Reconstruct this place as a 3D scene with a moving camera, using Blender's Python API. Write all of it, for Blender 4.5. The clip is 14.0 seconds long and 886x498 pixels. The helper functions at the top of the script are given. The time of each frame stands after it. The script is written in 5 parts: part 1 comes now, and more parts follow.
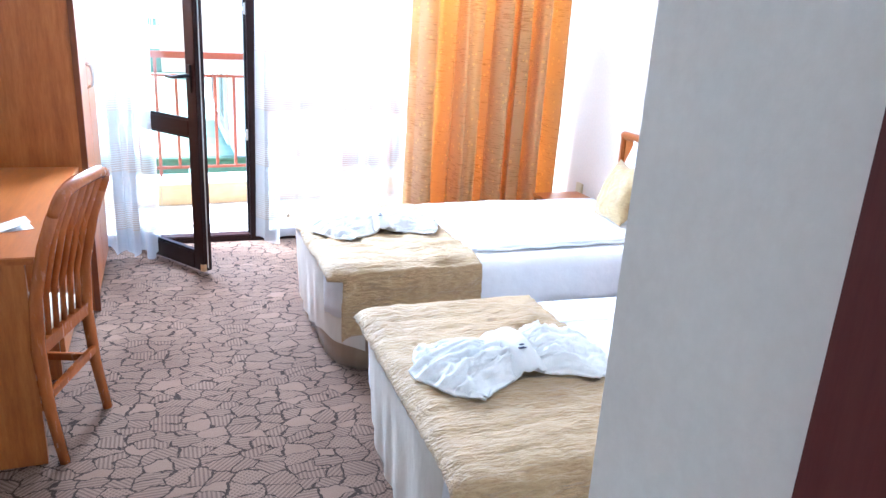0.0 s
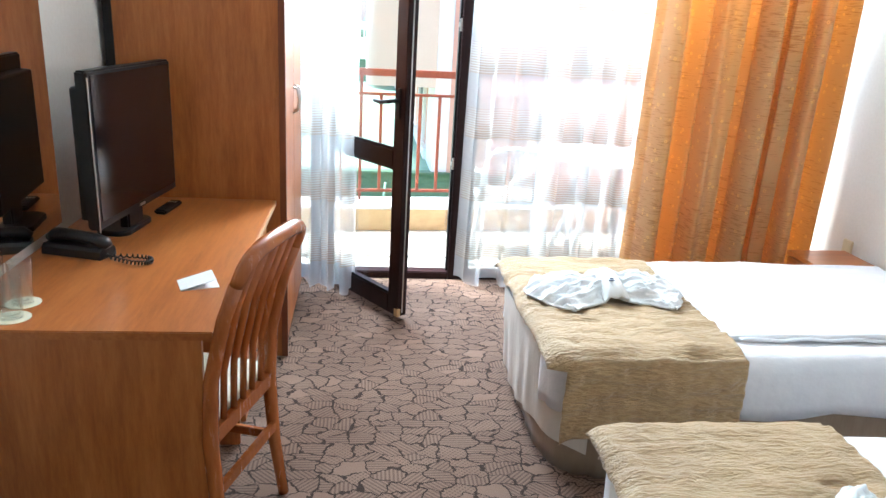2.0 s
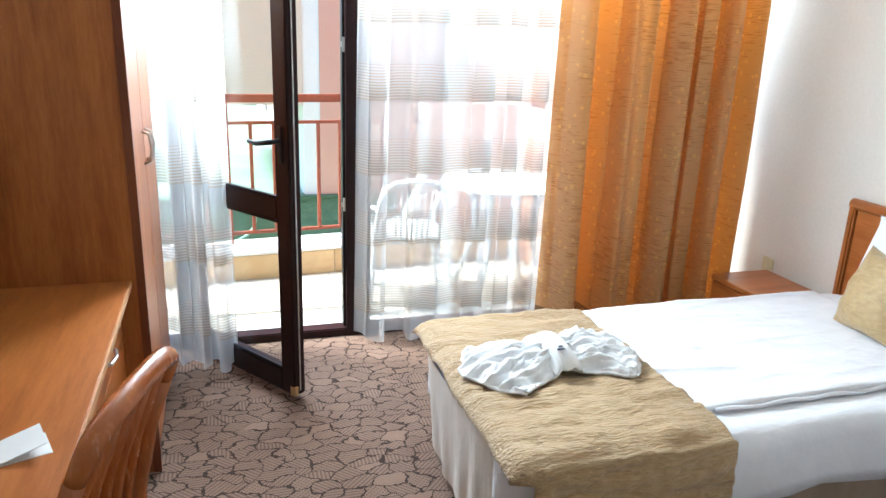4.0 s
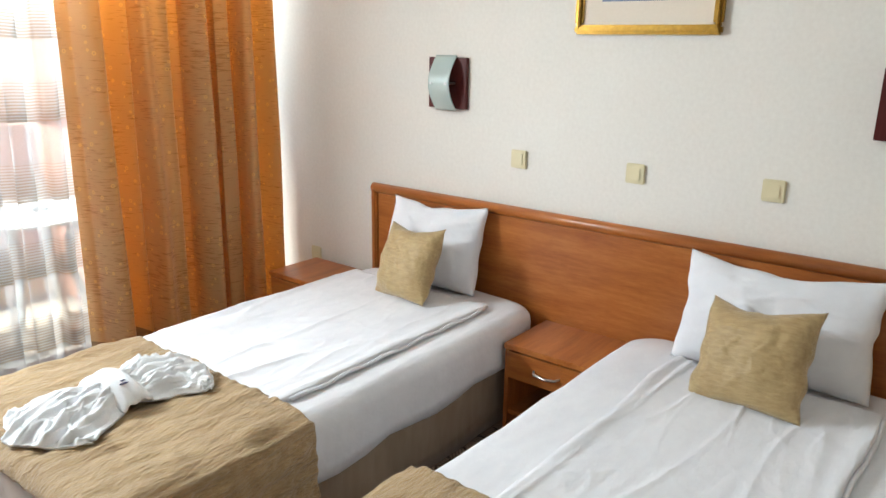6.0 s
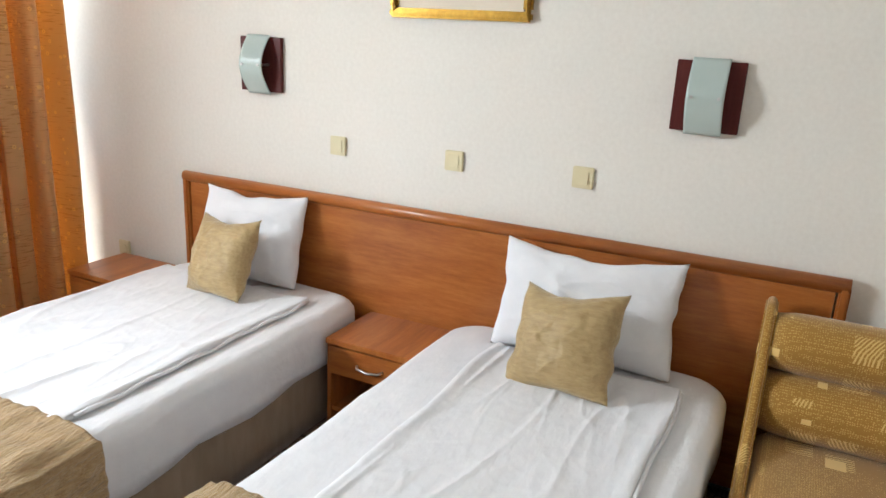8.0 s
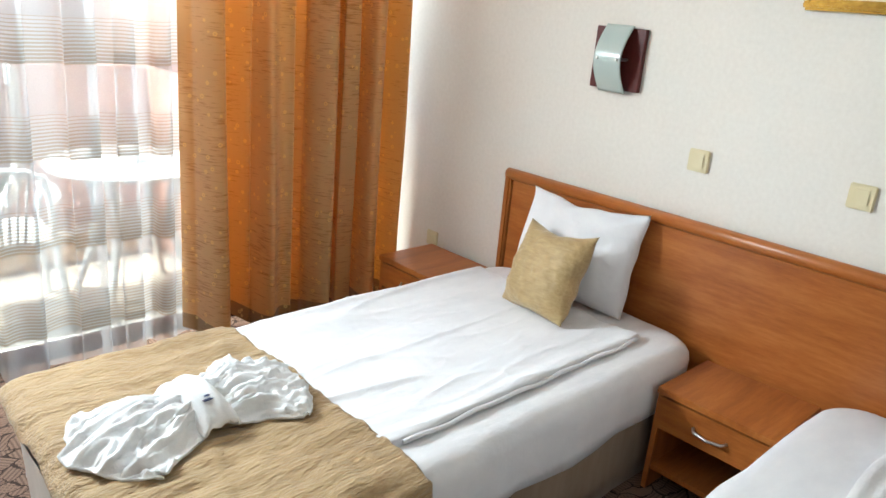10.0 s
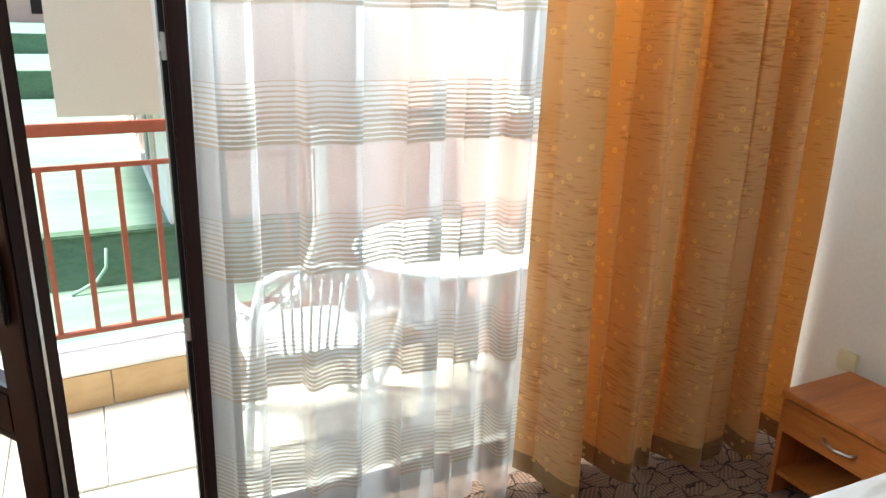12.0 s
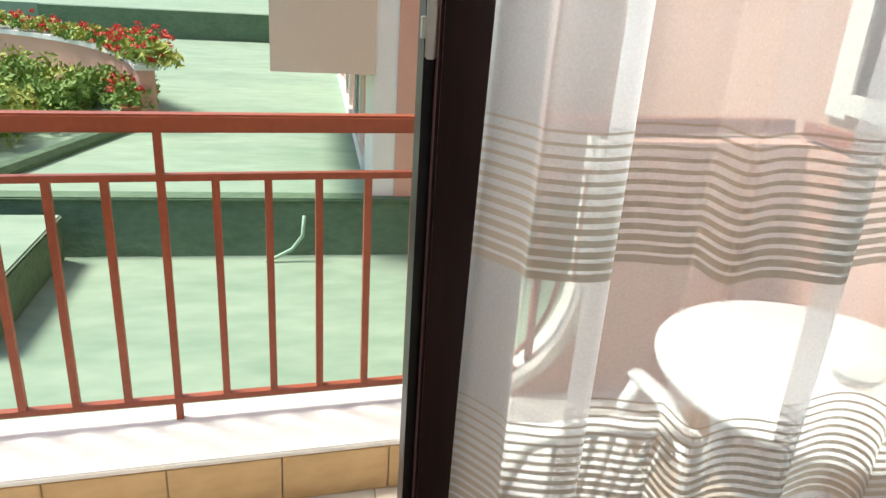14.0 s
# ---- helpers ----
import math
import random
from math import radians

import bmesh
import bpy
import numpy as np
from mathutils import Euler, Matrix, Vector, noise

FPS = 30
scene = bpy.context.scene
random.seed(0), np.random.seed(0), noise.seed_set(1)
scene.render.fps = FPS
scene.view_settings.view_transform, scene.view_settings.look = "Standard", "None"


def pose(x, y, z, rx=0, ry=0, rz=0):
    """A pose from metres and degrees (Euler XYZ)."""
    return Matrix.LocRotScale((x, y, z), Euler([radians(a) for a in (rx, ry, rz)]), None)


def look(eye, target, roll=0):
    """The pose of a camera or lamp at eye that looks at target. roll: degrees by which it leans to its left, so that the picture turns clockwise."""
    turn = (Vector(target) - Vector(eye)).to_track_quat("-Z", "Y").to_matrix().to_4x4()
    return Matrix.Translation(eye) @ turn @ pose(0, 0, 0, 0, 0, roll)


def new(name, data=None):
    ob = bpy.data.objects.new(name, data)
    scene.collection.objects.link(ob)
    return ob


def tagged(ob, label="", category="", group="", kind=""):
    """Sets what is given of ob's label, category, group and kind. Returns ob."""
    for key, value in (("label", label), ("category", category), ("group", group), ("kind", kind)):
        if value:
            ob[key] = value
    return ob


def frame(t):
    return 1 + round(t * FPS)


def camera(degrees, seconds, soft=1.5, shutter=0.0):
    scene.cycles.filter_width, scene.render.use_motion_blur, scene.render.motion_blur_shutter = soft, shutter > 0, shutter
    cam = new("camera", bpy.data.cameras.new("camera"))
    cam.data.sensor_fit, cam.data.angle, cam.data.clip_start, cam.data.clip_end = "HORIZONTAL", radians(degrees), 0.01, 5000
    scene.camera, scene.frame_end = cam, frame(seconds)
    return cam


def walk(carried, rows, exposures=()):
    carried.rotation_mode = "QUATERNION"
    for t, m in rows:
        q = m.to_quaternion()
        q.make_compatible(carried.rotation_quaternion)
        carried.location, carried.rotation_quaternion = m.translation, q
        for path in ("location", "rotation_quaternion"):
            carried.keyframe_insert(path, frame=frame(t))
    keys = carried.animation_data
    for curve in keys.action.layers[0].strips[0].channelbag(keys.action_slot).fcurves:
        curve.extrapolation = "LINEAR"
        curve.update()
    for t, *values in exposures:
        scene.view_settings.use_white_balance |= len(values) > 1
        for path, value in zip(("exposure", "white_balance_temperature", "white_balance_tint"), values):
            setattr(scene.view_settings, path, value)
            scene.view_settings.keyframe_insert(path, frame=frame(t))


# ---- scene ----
cam = camera(62.8, 14.0)
PATH = [
    (0, (0.034, 0.218, 1.537), (0.734, 1.989, 0.927), 3.5),
    (0.5, (-0.019, 0.327, 1.543), (0.519, 2.154, 0.932), 3.6),
    (1, (-0.034, 0.473, 1.55), (0.374, 2.331, 0.932), 3.7),
    (1.5, (0.012, 0.682, 1.555), (0.318, 2.56, 0.939), 3.5),
    (2, (0.002, 0.904, 1.557), (0.231, 2.794, 0.944), 3.4),
    (2.2, (-0.031, 0.985, 1.564), (0.173, 2.878, 0.954), 3.3),
    (4.3, (-0.051, 1.55, 1.604), (0.673, 3.325, 1.035), 1.7),
    (4.5, (-0.052, 1.557, 1.604), (0.789, 3.282, 1.042), 1.5),
    (5, (-0.044, 1.541, 1.597), (1.087, 3.098, 1.052), 1.4),
    (5.5, (-0.032, 1.508, 1.604), (1.303, 2.897, 1.067), 1.2),
    (6, (-0.013, 1.474, 1.622), (1.504, 2.659, 1.08), 0.9),
    (6.5, (0.021, 1.44, 1.613), (1.656, 2.457, 1.071), 0.9),
    (7, (0.057, 1.419, 1.617), (1.788, 2.253, 1.061), 1.4),
    (7.2, (0.071, 1.407, 1.619), (1.822, 2.193, 1.057), 1.8),
    (9.3, (0.219, 1.685, 1.604), (1.79, 2.762, 0.994), 6.5),
    (9.5, (0.211, 1.759, 1.602), (1.725, 2.91, 0.984), 6.3),
    (10, (0.267, 1.977, 1.59), (1.6, 3.325, 0.954), 5.1),
    (10.5, (0.328, 2.184, 1.605), (1.516, 3.663, 0.971), 3.9),
    (11, (0.292, 2.48, 1.595), (1.343, 4.068, 0.985), 3.0),
    (11.5, (0.287, 2.76, 1.572), (1.242, 4.415, 0.979), 2.1),
    (12, (0.354, 3.072, 1.592), (1.19, 4.786, 0.99), 1.5),
    (12.5, (0.326, 3.378, 1.578), (1.084, 5.123, 0.959), 1.5),
    (13, (0.34, 3.68, 1.572), (0.992, 5.454, 0.917), 2.0),
    (13.5, (0.408, 3.969, 1.589), (0.957, 5.764, 0.898), 2.6),
    (14, (0.403, 4.269, 1.577), (0.763, 6.097, 0.851), 3.7),
]
EXPOSURES = [(0, 2.8, 4900, 8), (0.6, 2.4, 5200, 5), (1, 2.3, 5300, 3), (2.2, 2.15, 5500, 2), (4.3, 1.7, 5700, 2), (5.5, 1.45, 6050, 3), (7.2, 1.6, 6300, 6), (9.3, 1.5, 6100, 4), (11, 1.5, 6100, 0), (12.5, 1.25, 6300, -1), (14, 0.7, 6900, 6)]
walk(cam, [(t, look(eye, target, roll)) for t, eye, target, roll in PATH], EXPOSURES)

# ---- light ----
world = bpy.data.worlds.new("world")
scene.world = world
world.use_nodes = True
wn = world.node_tree
sky = wn.nodes.new("ShaderNodeTexSky")
sky.sky_type, sky.sun_disc = "NISHITA", False
sky.sun_elevation, sky.sun_rotation = radians(59), radians(-69)
wn.links.new(sky.outputs[0], wn.nodes["Background"].inputs[0])
wn.nodes["Background"].inputs[1].default_value = 0.15

sun = new("sun", bpy.data.lights.new("sun", "SUN"))
sun.data.energy, sun.data.angle, sun.data.color = 4.2, radians(16), (1.0, 0.95, 0.88)
sun.matrix_world = look((-5.2, 2.0, 9.4), (0, 0, 0))

# skylight that enters through the upper half of the window opening
day = new("window_daylight", bpy.data.lights.new("window_daylight", "AREA"))
day.data.shape, day.data.size, day.data.size_y = "RECTANGLE", 1.15, 0.42
day.data.energy, day.data.color = 62, (0.92, 0.97, 1.0)
day.matrix_world = look((-0.02, 5.2, 2.05), (0.1, 0.5, 0.95))
side_day = new("window_daylight", bpy.data.lights.new("window_daylight", "AREA"))
side_day.data.shape, side_day.data.size, side_day.data.size_y = "RECTANGLE", 2.05, 0.34
side_day.data.energy, side_day.data.color = 8, (0.94, 0.97, 1.0)
side_day.matrix_world = look((1.72, 5.17, 2.06), (1.72, 3.2, 0.6))


# ---- materials ----
def nodes_of(name):
    m = bpy.data.materials.new(name)
    m.use_nodes = True
    return m, m.node_tree, m.node_tree.nodes["Principled BSDF"]


def add(nt, kind, **values):
    n = nt.nodes.new(kind)
    for key, value in values.items():
        n.inputs[key].default_value = value
    return n


def calc(nt, op, a, b=None, c=None):
    n = nt.nodes.new("ShaderNodeMath")
    n.operation = op
    for k, v in enumerate((a, b, c)):
        if v is None:
            continue
        if isinstance(v, (int, float)):
            n.inputs[k].default_value = v
        else:
            nt.links.new(v, n.inputs[k])
    return n.outputs[0]


def coords(nt, stretch=(1, 1, 1), turn=(0, 0, 0)):
    tc = nt.nodes.new("ShaderNodeTexCoord")
    mp = nt.nodes.new("ShaderNodeMapping")
    mp.inputs["Scale"].default_value = stretch
    mp.inputs["Rotation"].default_value = turn
    nt.links.new(tc.outputs["Object"], mp.inputs[0])
    return mp.outputs[0]


def ramp(nt, fac, stops):
    r = nt.nodes.new("ShaderNodeValToRGB")
    while len(r.color_ramp.elements) < len(stops):
        r.color_ramp.elements.new(0.5)
    for e, (p, c) in zip(r.color_ramp.elements, stops):
        e.position, e.color = p, (*c, 1)
    nt.links.new(fac, r.inputs[0])
    return r.outputs[0]


def bumped(nt, bsdf, height, strength, distance):
    b = nt.nodes.new("ShaderNodeBump")
    b.inputs["Strength"].default_value, b.inputs["Distance"].default_value = strength, distance
    nt.links.new(height, b.inputs["Height"])
    nt.links.new(b.outputs[0], bsdf.inputs["Normal"])


def noise_of(nt, vec, scale, detail=4.0, rough=0.55):
    n = add(nt, "ShaderNodeTexNoise", Scale=scale, Detail=detail, Roughness=rough)
    nt.links.new(vec, n.inputs["Vector"])
    return n.outputs[0]


def surface(name, dark, light, rough=0.6, scale=20.0, stretch=(1, 1, 1), bump=0.2, depth=0.002, metal=0.0, coarse=2.0, spec=0.5, sheen=0.0):
    """Two scales of noise between two colours, with fine relief."""
    m, nt, b = nodes_of(name)
    vec = coords(nt, stretch)
    fine, broad = noise_of(nt, vec, scale), noise_of(nt, vec, coarse, 3.0)
    both = calc(nt, "ADD", calc(nt, "MULTIPLY", fine, 0.55), calc(nt, "MULTIPLY", broad, 0.45))
    nt.links.new(ramp(nt, both, [(0.3, dark), (0.7, light)]), b.inputs["Base Color"])
    b.inputs["Roughness"].default_value, b.inputs["Metallic"].default_value = rough, metal
    b.inputs["Specular IOR Level"].default_value = spec
    b.inputs["Sheen Weight"].default_value = sheen
    if bump:
        bumped(nt, b, fine, bump, depth)
    return m


def wood(name, dark, mid, light, stretch, rough=0.32):
    m, nt, b = nodes_of(name)
    vec = coords(nt, stretch)
    warp = noise_of(nt, vec, 1.6, 3.0)
    grain = noise_of(nt, vec, 9.0, 8.0, 0.65)
    fine = noise_of(nt, vec, 45.0, 4.0, 0.6)
    v = calc(nt, "ADD", calc(nt, "MULTIPLY", warp, 0.45), calc(nt, "ADD", calc(nt, "MULTIPLY", grain, 0.4), calc(nt, "MULTIPLY", fine, 0.15)))
    nt.links.new(ramp(nt, v, [(0.33, dark), (0.5, mid), (0.68, light)]), b.inputs["Base Color"])
    nt.links.new(calc(nt, "MULTIPLY_ADD", grain, 0.15, rough - 0.07), b.inputs["Roughness"])
    bumped(nt, b, fine, 0.08, 0.001)
    return m


CH = ((0.25, 0.066, 0.013), (0.385, 0.122, 0.026), (0.5, 0.185, 0.048))
wood_y = wood("cherry_laminate_along_y", *CH, (9, 1.0, 9))
wood_z = wood("cherry_laminate_upright", *CH, (9, 9, 1.0))
wood_x = wood("cherry_laminate_along_x", *CH, (1.0, 9, 9))
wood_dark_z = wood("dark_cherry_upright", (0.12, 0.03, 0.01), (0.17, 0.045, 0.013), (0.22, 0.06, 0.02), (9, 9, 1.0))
wood_chair = wood("varnished_beech", (0.28, 0.07, 0.016), (0.38, 0.11, 0.025), (0.46, 0.155, 0.042), (6, 6, 1.2), 0.25)
edge_pale = surface("pale_edge_strip", (0.5, 0.27, 0.12), (0.6, 0.34, 0.16), 0.5, bump=0)
mahogany = wood("mahogany_frame", (0.01, 0.004, 0.004), (0.018, 0.006, 0.006), (0.028, 0.009, 0.009), (14, 14, 1.0), 0.4)
mahogany_red = wood("mahogany_door", (0.07, 0.013, 0.012), (0.1, 0.02, 0.018), (0.13, 0.03, 0.024), (10, 10, 1.0), 0.35)
for frame_wood in (mahogany, mahogany_red):
    frame_wood.node_tree.nodes["Principled BSDF"].inputs["Specular IOR Level"].default_value = 0.2
plaster = surface("cream_plaster", (0.74, 0.70, 0.645), (0.82, 0.785, 0.73), 0.85, 60, bump=0.25, depth=0.002, coarse=1.2, spec=0.2)
ceiling_white = surface("white_ceiling_paint", (0.76, 0.75, 0.72), (0.84, 0.83, 0.8), 0.9, 50, bump=0.1)
linen = surface("white_cotton", (0.735, 0.735, 0.77), (0.835, 0.835, 0.86), 0.85, 11, (0.9, 2.0, 1.0), bump=0.45, depth=0.012, coarse=3, spec=0.15, sheen=0.2)
terry = surface("white_terry", (0.74, 0.75, 0.77), (0.85, 0.855, 0.86), 0.95, 220, bump=0.6, depth=0.003, coarse=6, spec=0.1, sheen=0.4)
skirt_cloth = surface("taupe_bed_skirt", (0.27, 0.2, 0.14), (0.36, 0.275, 0.2), 0.9, 25, (1, 1, 0.25), bump=0.5, depth=0.006, coarse=5, spec=0.15, sheen=0.2)
skirt_pale = surface("cream_cover_edge", (0.64, 0.6, 0.54), (0.76, 0.72, 0.66), 0.9, 25, (1, 1, 0.3), bump=0.5, depth=0.008, coarse=5, spec=0.15)
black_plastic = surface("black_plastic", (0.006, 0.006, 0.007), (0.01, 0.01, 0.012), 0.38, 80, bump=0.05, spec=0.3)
screen_black = surface("dark_screen", (0.006, 0.004, 0.005), (0.01, 0.007, 0.008), 0.12, 4, bump=0)
steel = surface("brushed_steel", (0.5, 0.5, 0.5), (0.65, 0.65, 0.64), 0.28, 60, bump=0.05, metal=1.0)
ivory = surface("ivory_plastic", (0.68, 0.6, 0.38), (0.74, 0.66, 0.44), 0.4, 10, bump=0)
gilt = surface("gilt_moulding", (0.2, 0.1, 0.012), (0.52, 0.32, 0.06), 0.35, 60, bump=0.4, metal=0.8)
mat_card = surface("cream_mount", (0.75, 0.66, 0.55), (0.8, 0.71, 0.6), 0.9, 90, bump=0.1)
print_blue = surface("blue_print", (0.02, 0.05, 0.16), (0.25, 0.3, 0.42), 0.6, 12, bump=0, coarse=5)
paper = surface("white_paper", (0.76, 0.76, 0.76), (0.84, 0.84, 0.83), 0.8, 30, bump=0.05)
paper_mat = surface("cream_paper", (0.75, 0.68, 0.5), (0.8, 0.74, 0.56), 0.8, 30, bump=0.05)
ink = surface("navy_ink", (0.01, 0.015, 0.06), (0.015, 0.02, 0.08), 0.7, bump=0)
white_plastic = surface("white_moulded_plastic", (0.72, 0.73, 0.74), (0.82, 0.83, 0.83), 0.4, 15, bump=0.05)
rail_paint = surface("red_brown_rail_paint", (0.24, 0.055, 0.022), (0.33, 0.085, 0.04), 0.45, 40, bump=0.15, depth=0.001)
pink_stucco = surface("pink_stucco", (0.56, 0.31, 0.235), (0.66, 0.4, 0.31), 0.92, 70, bump=0.9, depth=0.006, coarse=1.0, spec=0.15)
peach_stucco = surface("peach_stucco", (0.62, 0.49, 0.38), (0.7, 0.57, 0.45), 0.92, 60, bump=0.6, depth=0.005, coarse=1.0, spec=0.15)
white_stucco = surface("white_stucco", (0.72, 0.69, 0.64), (0.8, 0.78, 0.74), 0.9, 60, bump=0.4, depth=0.004, coarse=1.5)
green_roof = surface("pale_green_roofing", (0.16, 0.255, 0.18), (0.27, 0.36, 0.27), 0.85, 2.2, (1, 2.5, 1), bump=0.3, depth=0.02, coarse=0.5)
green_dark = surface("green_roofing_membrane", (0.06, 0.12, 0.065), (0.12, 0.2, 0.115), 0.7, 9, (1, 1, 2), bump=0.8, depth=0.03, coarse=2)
tile_cream = surface("cream_floor_tile", (0.62, 0.56, 0.47), (0.74, 0.68, 0.58), 0.35, 7, bump=0.05, coarse=2)
tile_tan = surface("tan_stone_tile", (0.42, 0.27, 0.12), (0.6, 0.42, 0.22), 0.45, 9, (1, 1, 2), bump=0.15, coarse=3)
grout = surface("pale_grout", (0.4, 0.37, 0.32), (0.48, 0.45, 0.4), 0.95, 80, bump=0.2)
coping_white = surface("white_coping", (0.68, 0.67, 0.64), (0.78, 0.77, 0.74), 0.7, 25, bump=0.2, coarse=3)
leaf_green = surface("garden_leaves", (0.09, 0.19, 0.03), (0.24, 0.36, 0.08), 0.7, 6, bump=0, coarse=1.2)
leaf_pale = surface("yellow_green_leaves", (0.22, 0.28, 0.04), (0.4, 0.44, 0.1), 0.7, 6, bump=0, coarse=1.2)
petal = surface("red_petals", (0.45, 0.02, 0.015), (0.6, 0.05, 0.03), 0.6, 20, bump=0)
terracotta = surface("terracotta", (0.35, 0.12, 0.06), (0.45, 0.17, 0.09), 0.8, 20, bump=0.2)
hose_green = surface("pale_green_hose", (0.25, 0.42, 0.3), (0.33, 0.5, 0.38), 0.5, bump=0)
earth = surface("distant_ground", (0.12, 0.14, 0.08), (0.22, 0.22, 0.15), 0.95, 0.5, bump=0, coarse=0.05)


def gold_cloth(name, dark, light, stretch=(1, 1, 1), depth=0.026):
    """Crinkled jacquard: fine drawn-out ripples and small raised curls."""
    m, nt, b = nodes_of(name)
    vec = coords(nt, stretch)
    warp = noise_of(nt, vec, 5.0, 3.0)
    crink = noise_of(nt, coords(nt, tuple(s * k for s, k in zip(stretch, (26, 105, 105)))), 1.0, 4.0, 0.6)
    v = calc(nt, "ADD", calc(nt, "MULTIPLY", warp, 0.35), calc(nt, "MULTIPLY", crink, 0.65))
    nt.links.new(ramp(nt, v, [(0.34, dark), (0.62, light)]), b.inputs["Base Color"])
    b.inputs["Roughness"].default_value = 0.55
    b.inputs["Sheen Weight"].default_value = 0.3
    bumped(nt, b, v, 1.0, depth)
    return m


gold = gold_cloth("gold_jacquard", (0.37, 0.23, 0.098), (0.54, 0.375, 0.185), (1, 1, 1))
gold_cushion = gold_cloth("gold_cushion_cloth", (0.33, 0.22, 0.09), (0.46, 0.33, 0.15), (0.8, 0.8, 0.8), 0.006)


def carpet_material():
    """Cut-pile carpet: crazed irregular patches, each one ribbed or dotted its own way."""
    m, nt, b = nodes_of("sculpted_carpet")
    vec = coords(nt)
    wob = add(nt, "ShaderNodeTexNoise", Scale=11.0, Detail=6.0)
    nt.links.new(vec, wob.inputs["Vector"])
    mix = nt.nodes.new("ShaderNodeVectorMath")
    mix.operation = "MULTIPLY_ADD"
    nt.links.new(wob.outputs["Color"], mix.inputs[0])
    mix.inputs[1].default_value = (0.11, 0.11, 0)
    nt.links.new(vec, mix.inputs[2])
    flat = nt.nodes.new("ShaderNodeMapping")
    flat.inputs["Scale"].default_value, flat.inputs["Rotation"].default_value = (10.5, 17.0, 1), (0, 0, 0.06)
    nt.links.new(mix.outputs[0], flat.inputs[0])
    ident, seam = (add(nt, "ShaderNodeTexVoronoi", Scale=1.0, Randomness=0.85) for _ in range(2))
    for v in (ident, seam):
        v.voronoi_dimensions = "2D"
        nt.links.new(flat.outputs[0], v.inputs["Vector"])
    seam.feature = "DISTANCE_TO_EDGE"
    gap = seam.outputs["Distance"]
    sep = nt.nodes.new("ShaderNodeSeparateColor")
    nt.links.new(ident.outputs["Color"], sep.inputs[0])
    xyz = nt.nodes.new("ShaderNodeSeparateXYZ")
    nt.links.new(vec, xyz.inputs[0])
    # ribs whose heading differs by patch
    ang = calc(nt, "MULTIPLY", calc(nt, "ROUND", calc(nt, "MULTIPLY", sep.outputs[0], 4.0)), 0.785)
    across = calc(nt, "ADD", calc(nt, "MULTIPLY", xyz.outputs[0], calc(nt, "COSINE", ang)), calc(nt, "MULTIPLY", xyz.outputs[1], calc(nt, "SINE", ang)))
    ribs = calc(nt, "SINE", calc(nt, "MULTIPLY", across, 430.0))
    dots = calc(nt, "MULTIPLY", calc(nt, "SINE", calc(nt, "MULTIPLY", xyz.outputs[0], 330.0)), calc(nt, "SINE", calc(nt, "MULTIPLY", xyz.outputs[1], 330.0)))
    ribbed = calc(nt, "GREATER_THAN", sep.outputs[1], 0.33)
    dotted = calc(nt, "LESS_THAN", sep.outputs[1], 0.22)
    texture = calc(nt, "ADD", calc(nt, "MULTIPLY", calc(nt, "LESS_THAN", ribs, -0.1), ribbed), calc(nt, "MULTIPLY", calc(nt, "LESS_THAN", dots, -0.3), dotted))
    line = calc(nt, "LESS_THAN", gap, calc(nt, "MULTIPLY_ADD", noise_of(nt, vec, 16.0, 3.0), 0.16, -0.035))
    cut = calc(nt, "MINIMUM", calc(nt, "ADD", calc(nt, "MULTIPLY", texture, 0.5), line), 1.0)
    pile = noise_of(nt, vec, 260.0, 3.0)
    broad = noise_of(nt, vec, 2.5, 4.0)
    tone = ramp(nt, calc(nt, "ADD", calc(nt, "MULTIPLY", pile, 0.5), calc(nt, "MULTIPLY", broad, 0.5)), [(0.3, (0.2, 0.122, 0.087)), (0.7, (0.34, 0.225, 0.165))])
    mx = nt.nodes.new("ShaderNodeMix")
    mx.data_type = "RGBA"
    nt.links.new(calc(nt, "MULTIPLY", cut, 0.93), mx.inputs["Factor"])
    nt.links.new(tone, mx.inputs["A"])
    mx.inputs["B"].default_value = (0.035, 0.02, 0.014, 1)
    nt.links.new(mx.outputs["Result"], b.inputs["Base Color"])
    b.inputs["Roughness"].default_value = 0.95
    b.inputs["Specular IOR Level"].default_value = 0.2
    b.inputs["Sheen Weight"].default_value = 0.03
    height = calc(nt, "ADD", calc(nt, "SUBTRACT", 1.0, cut), calc(nt, "MULTIPLY", pile, 0.25))
    bumped(nt, b, height, 1.0, 0.03)
    return m


carpet = carpet_material()


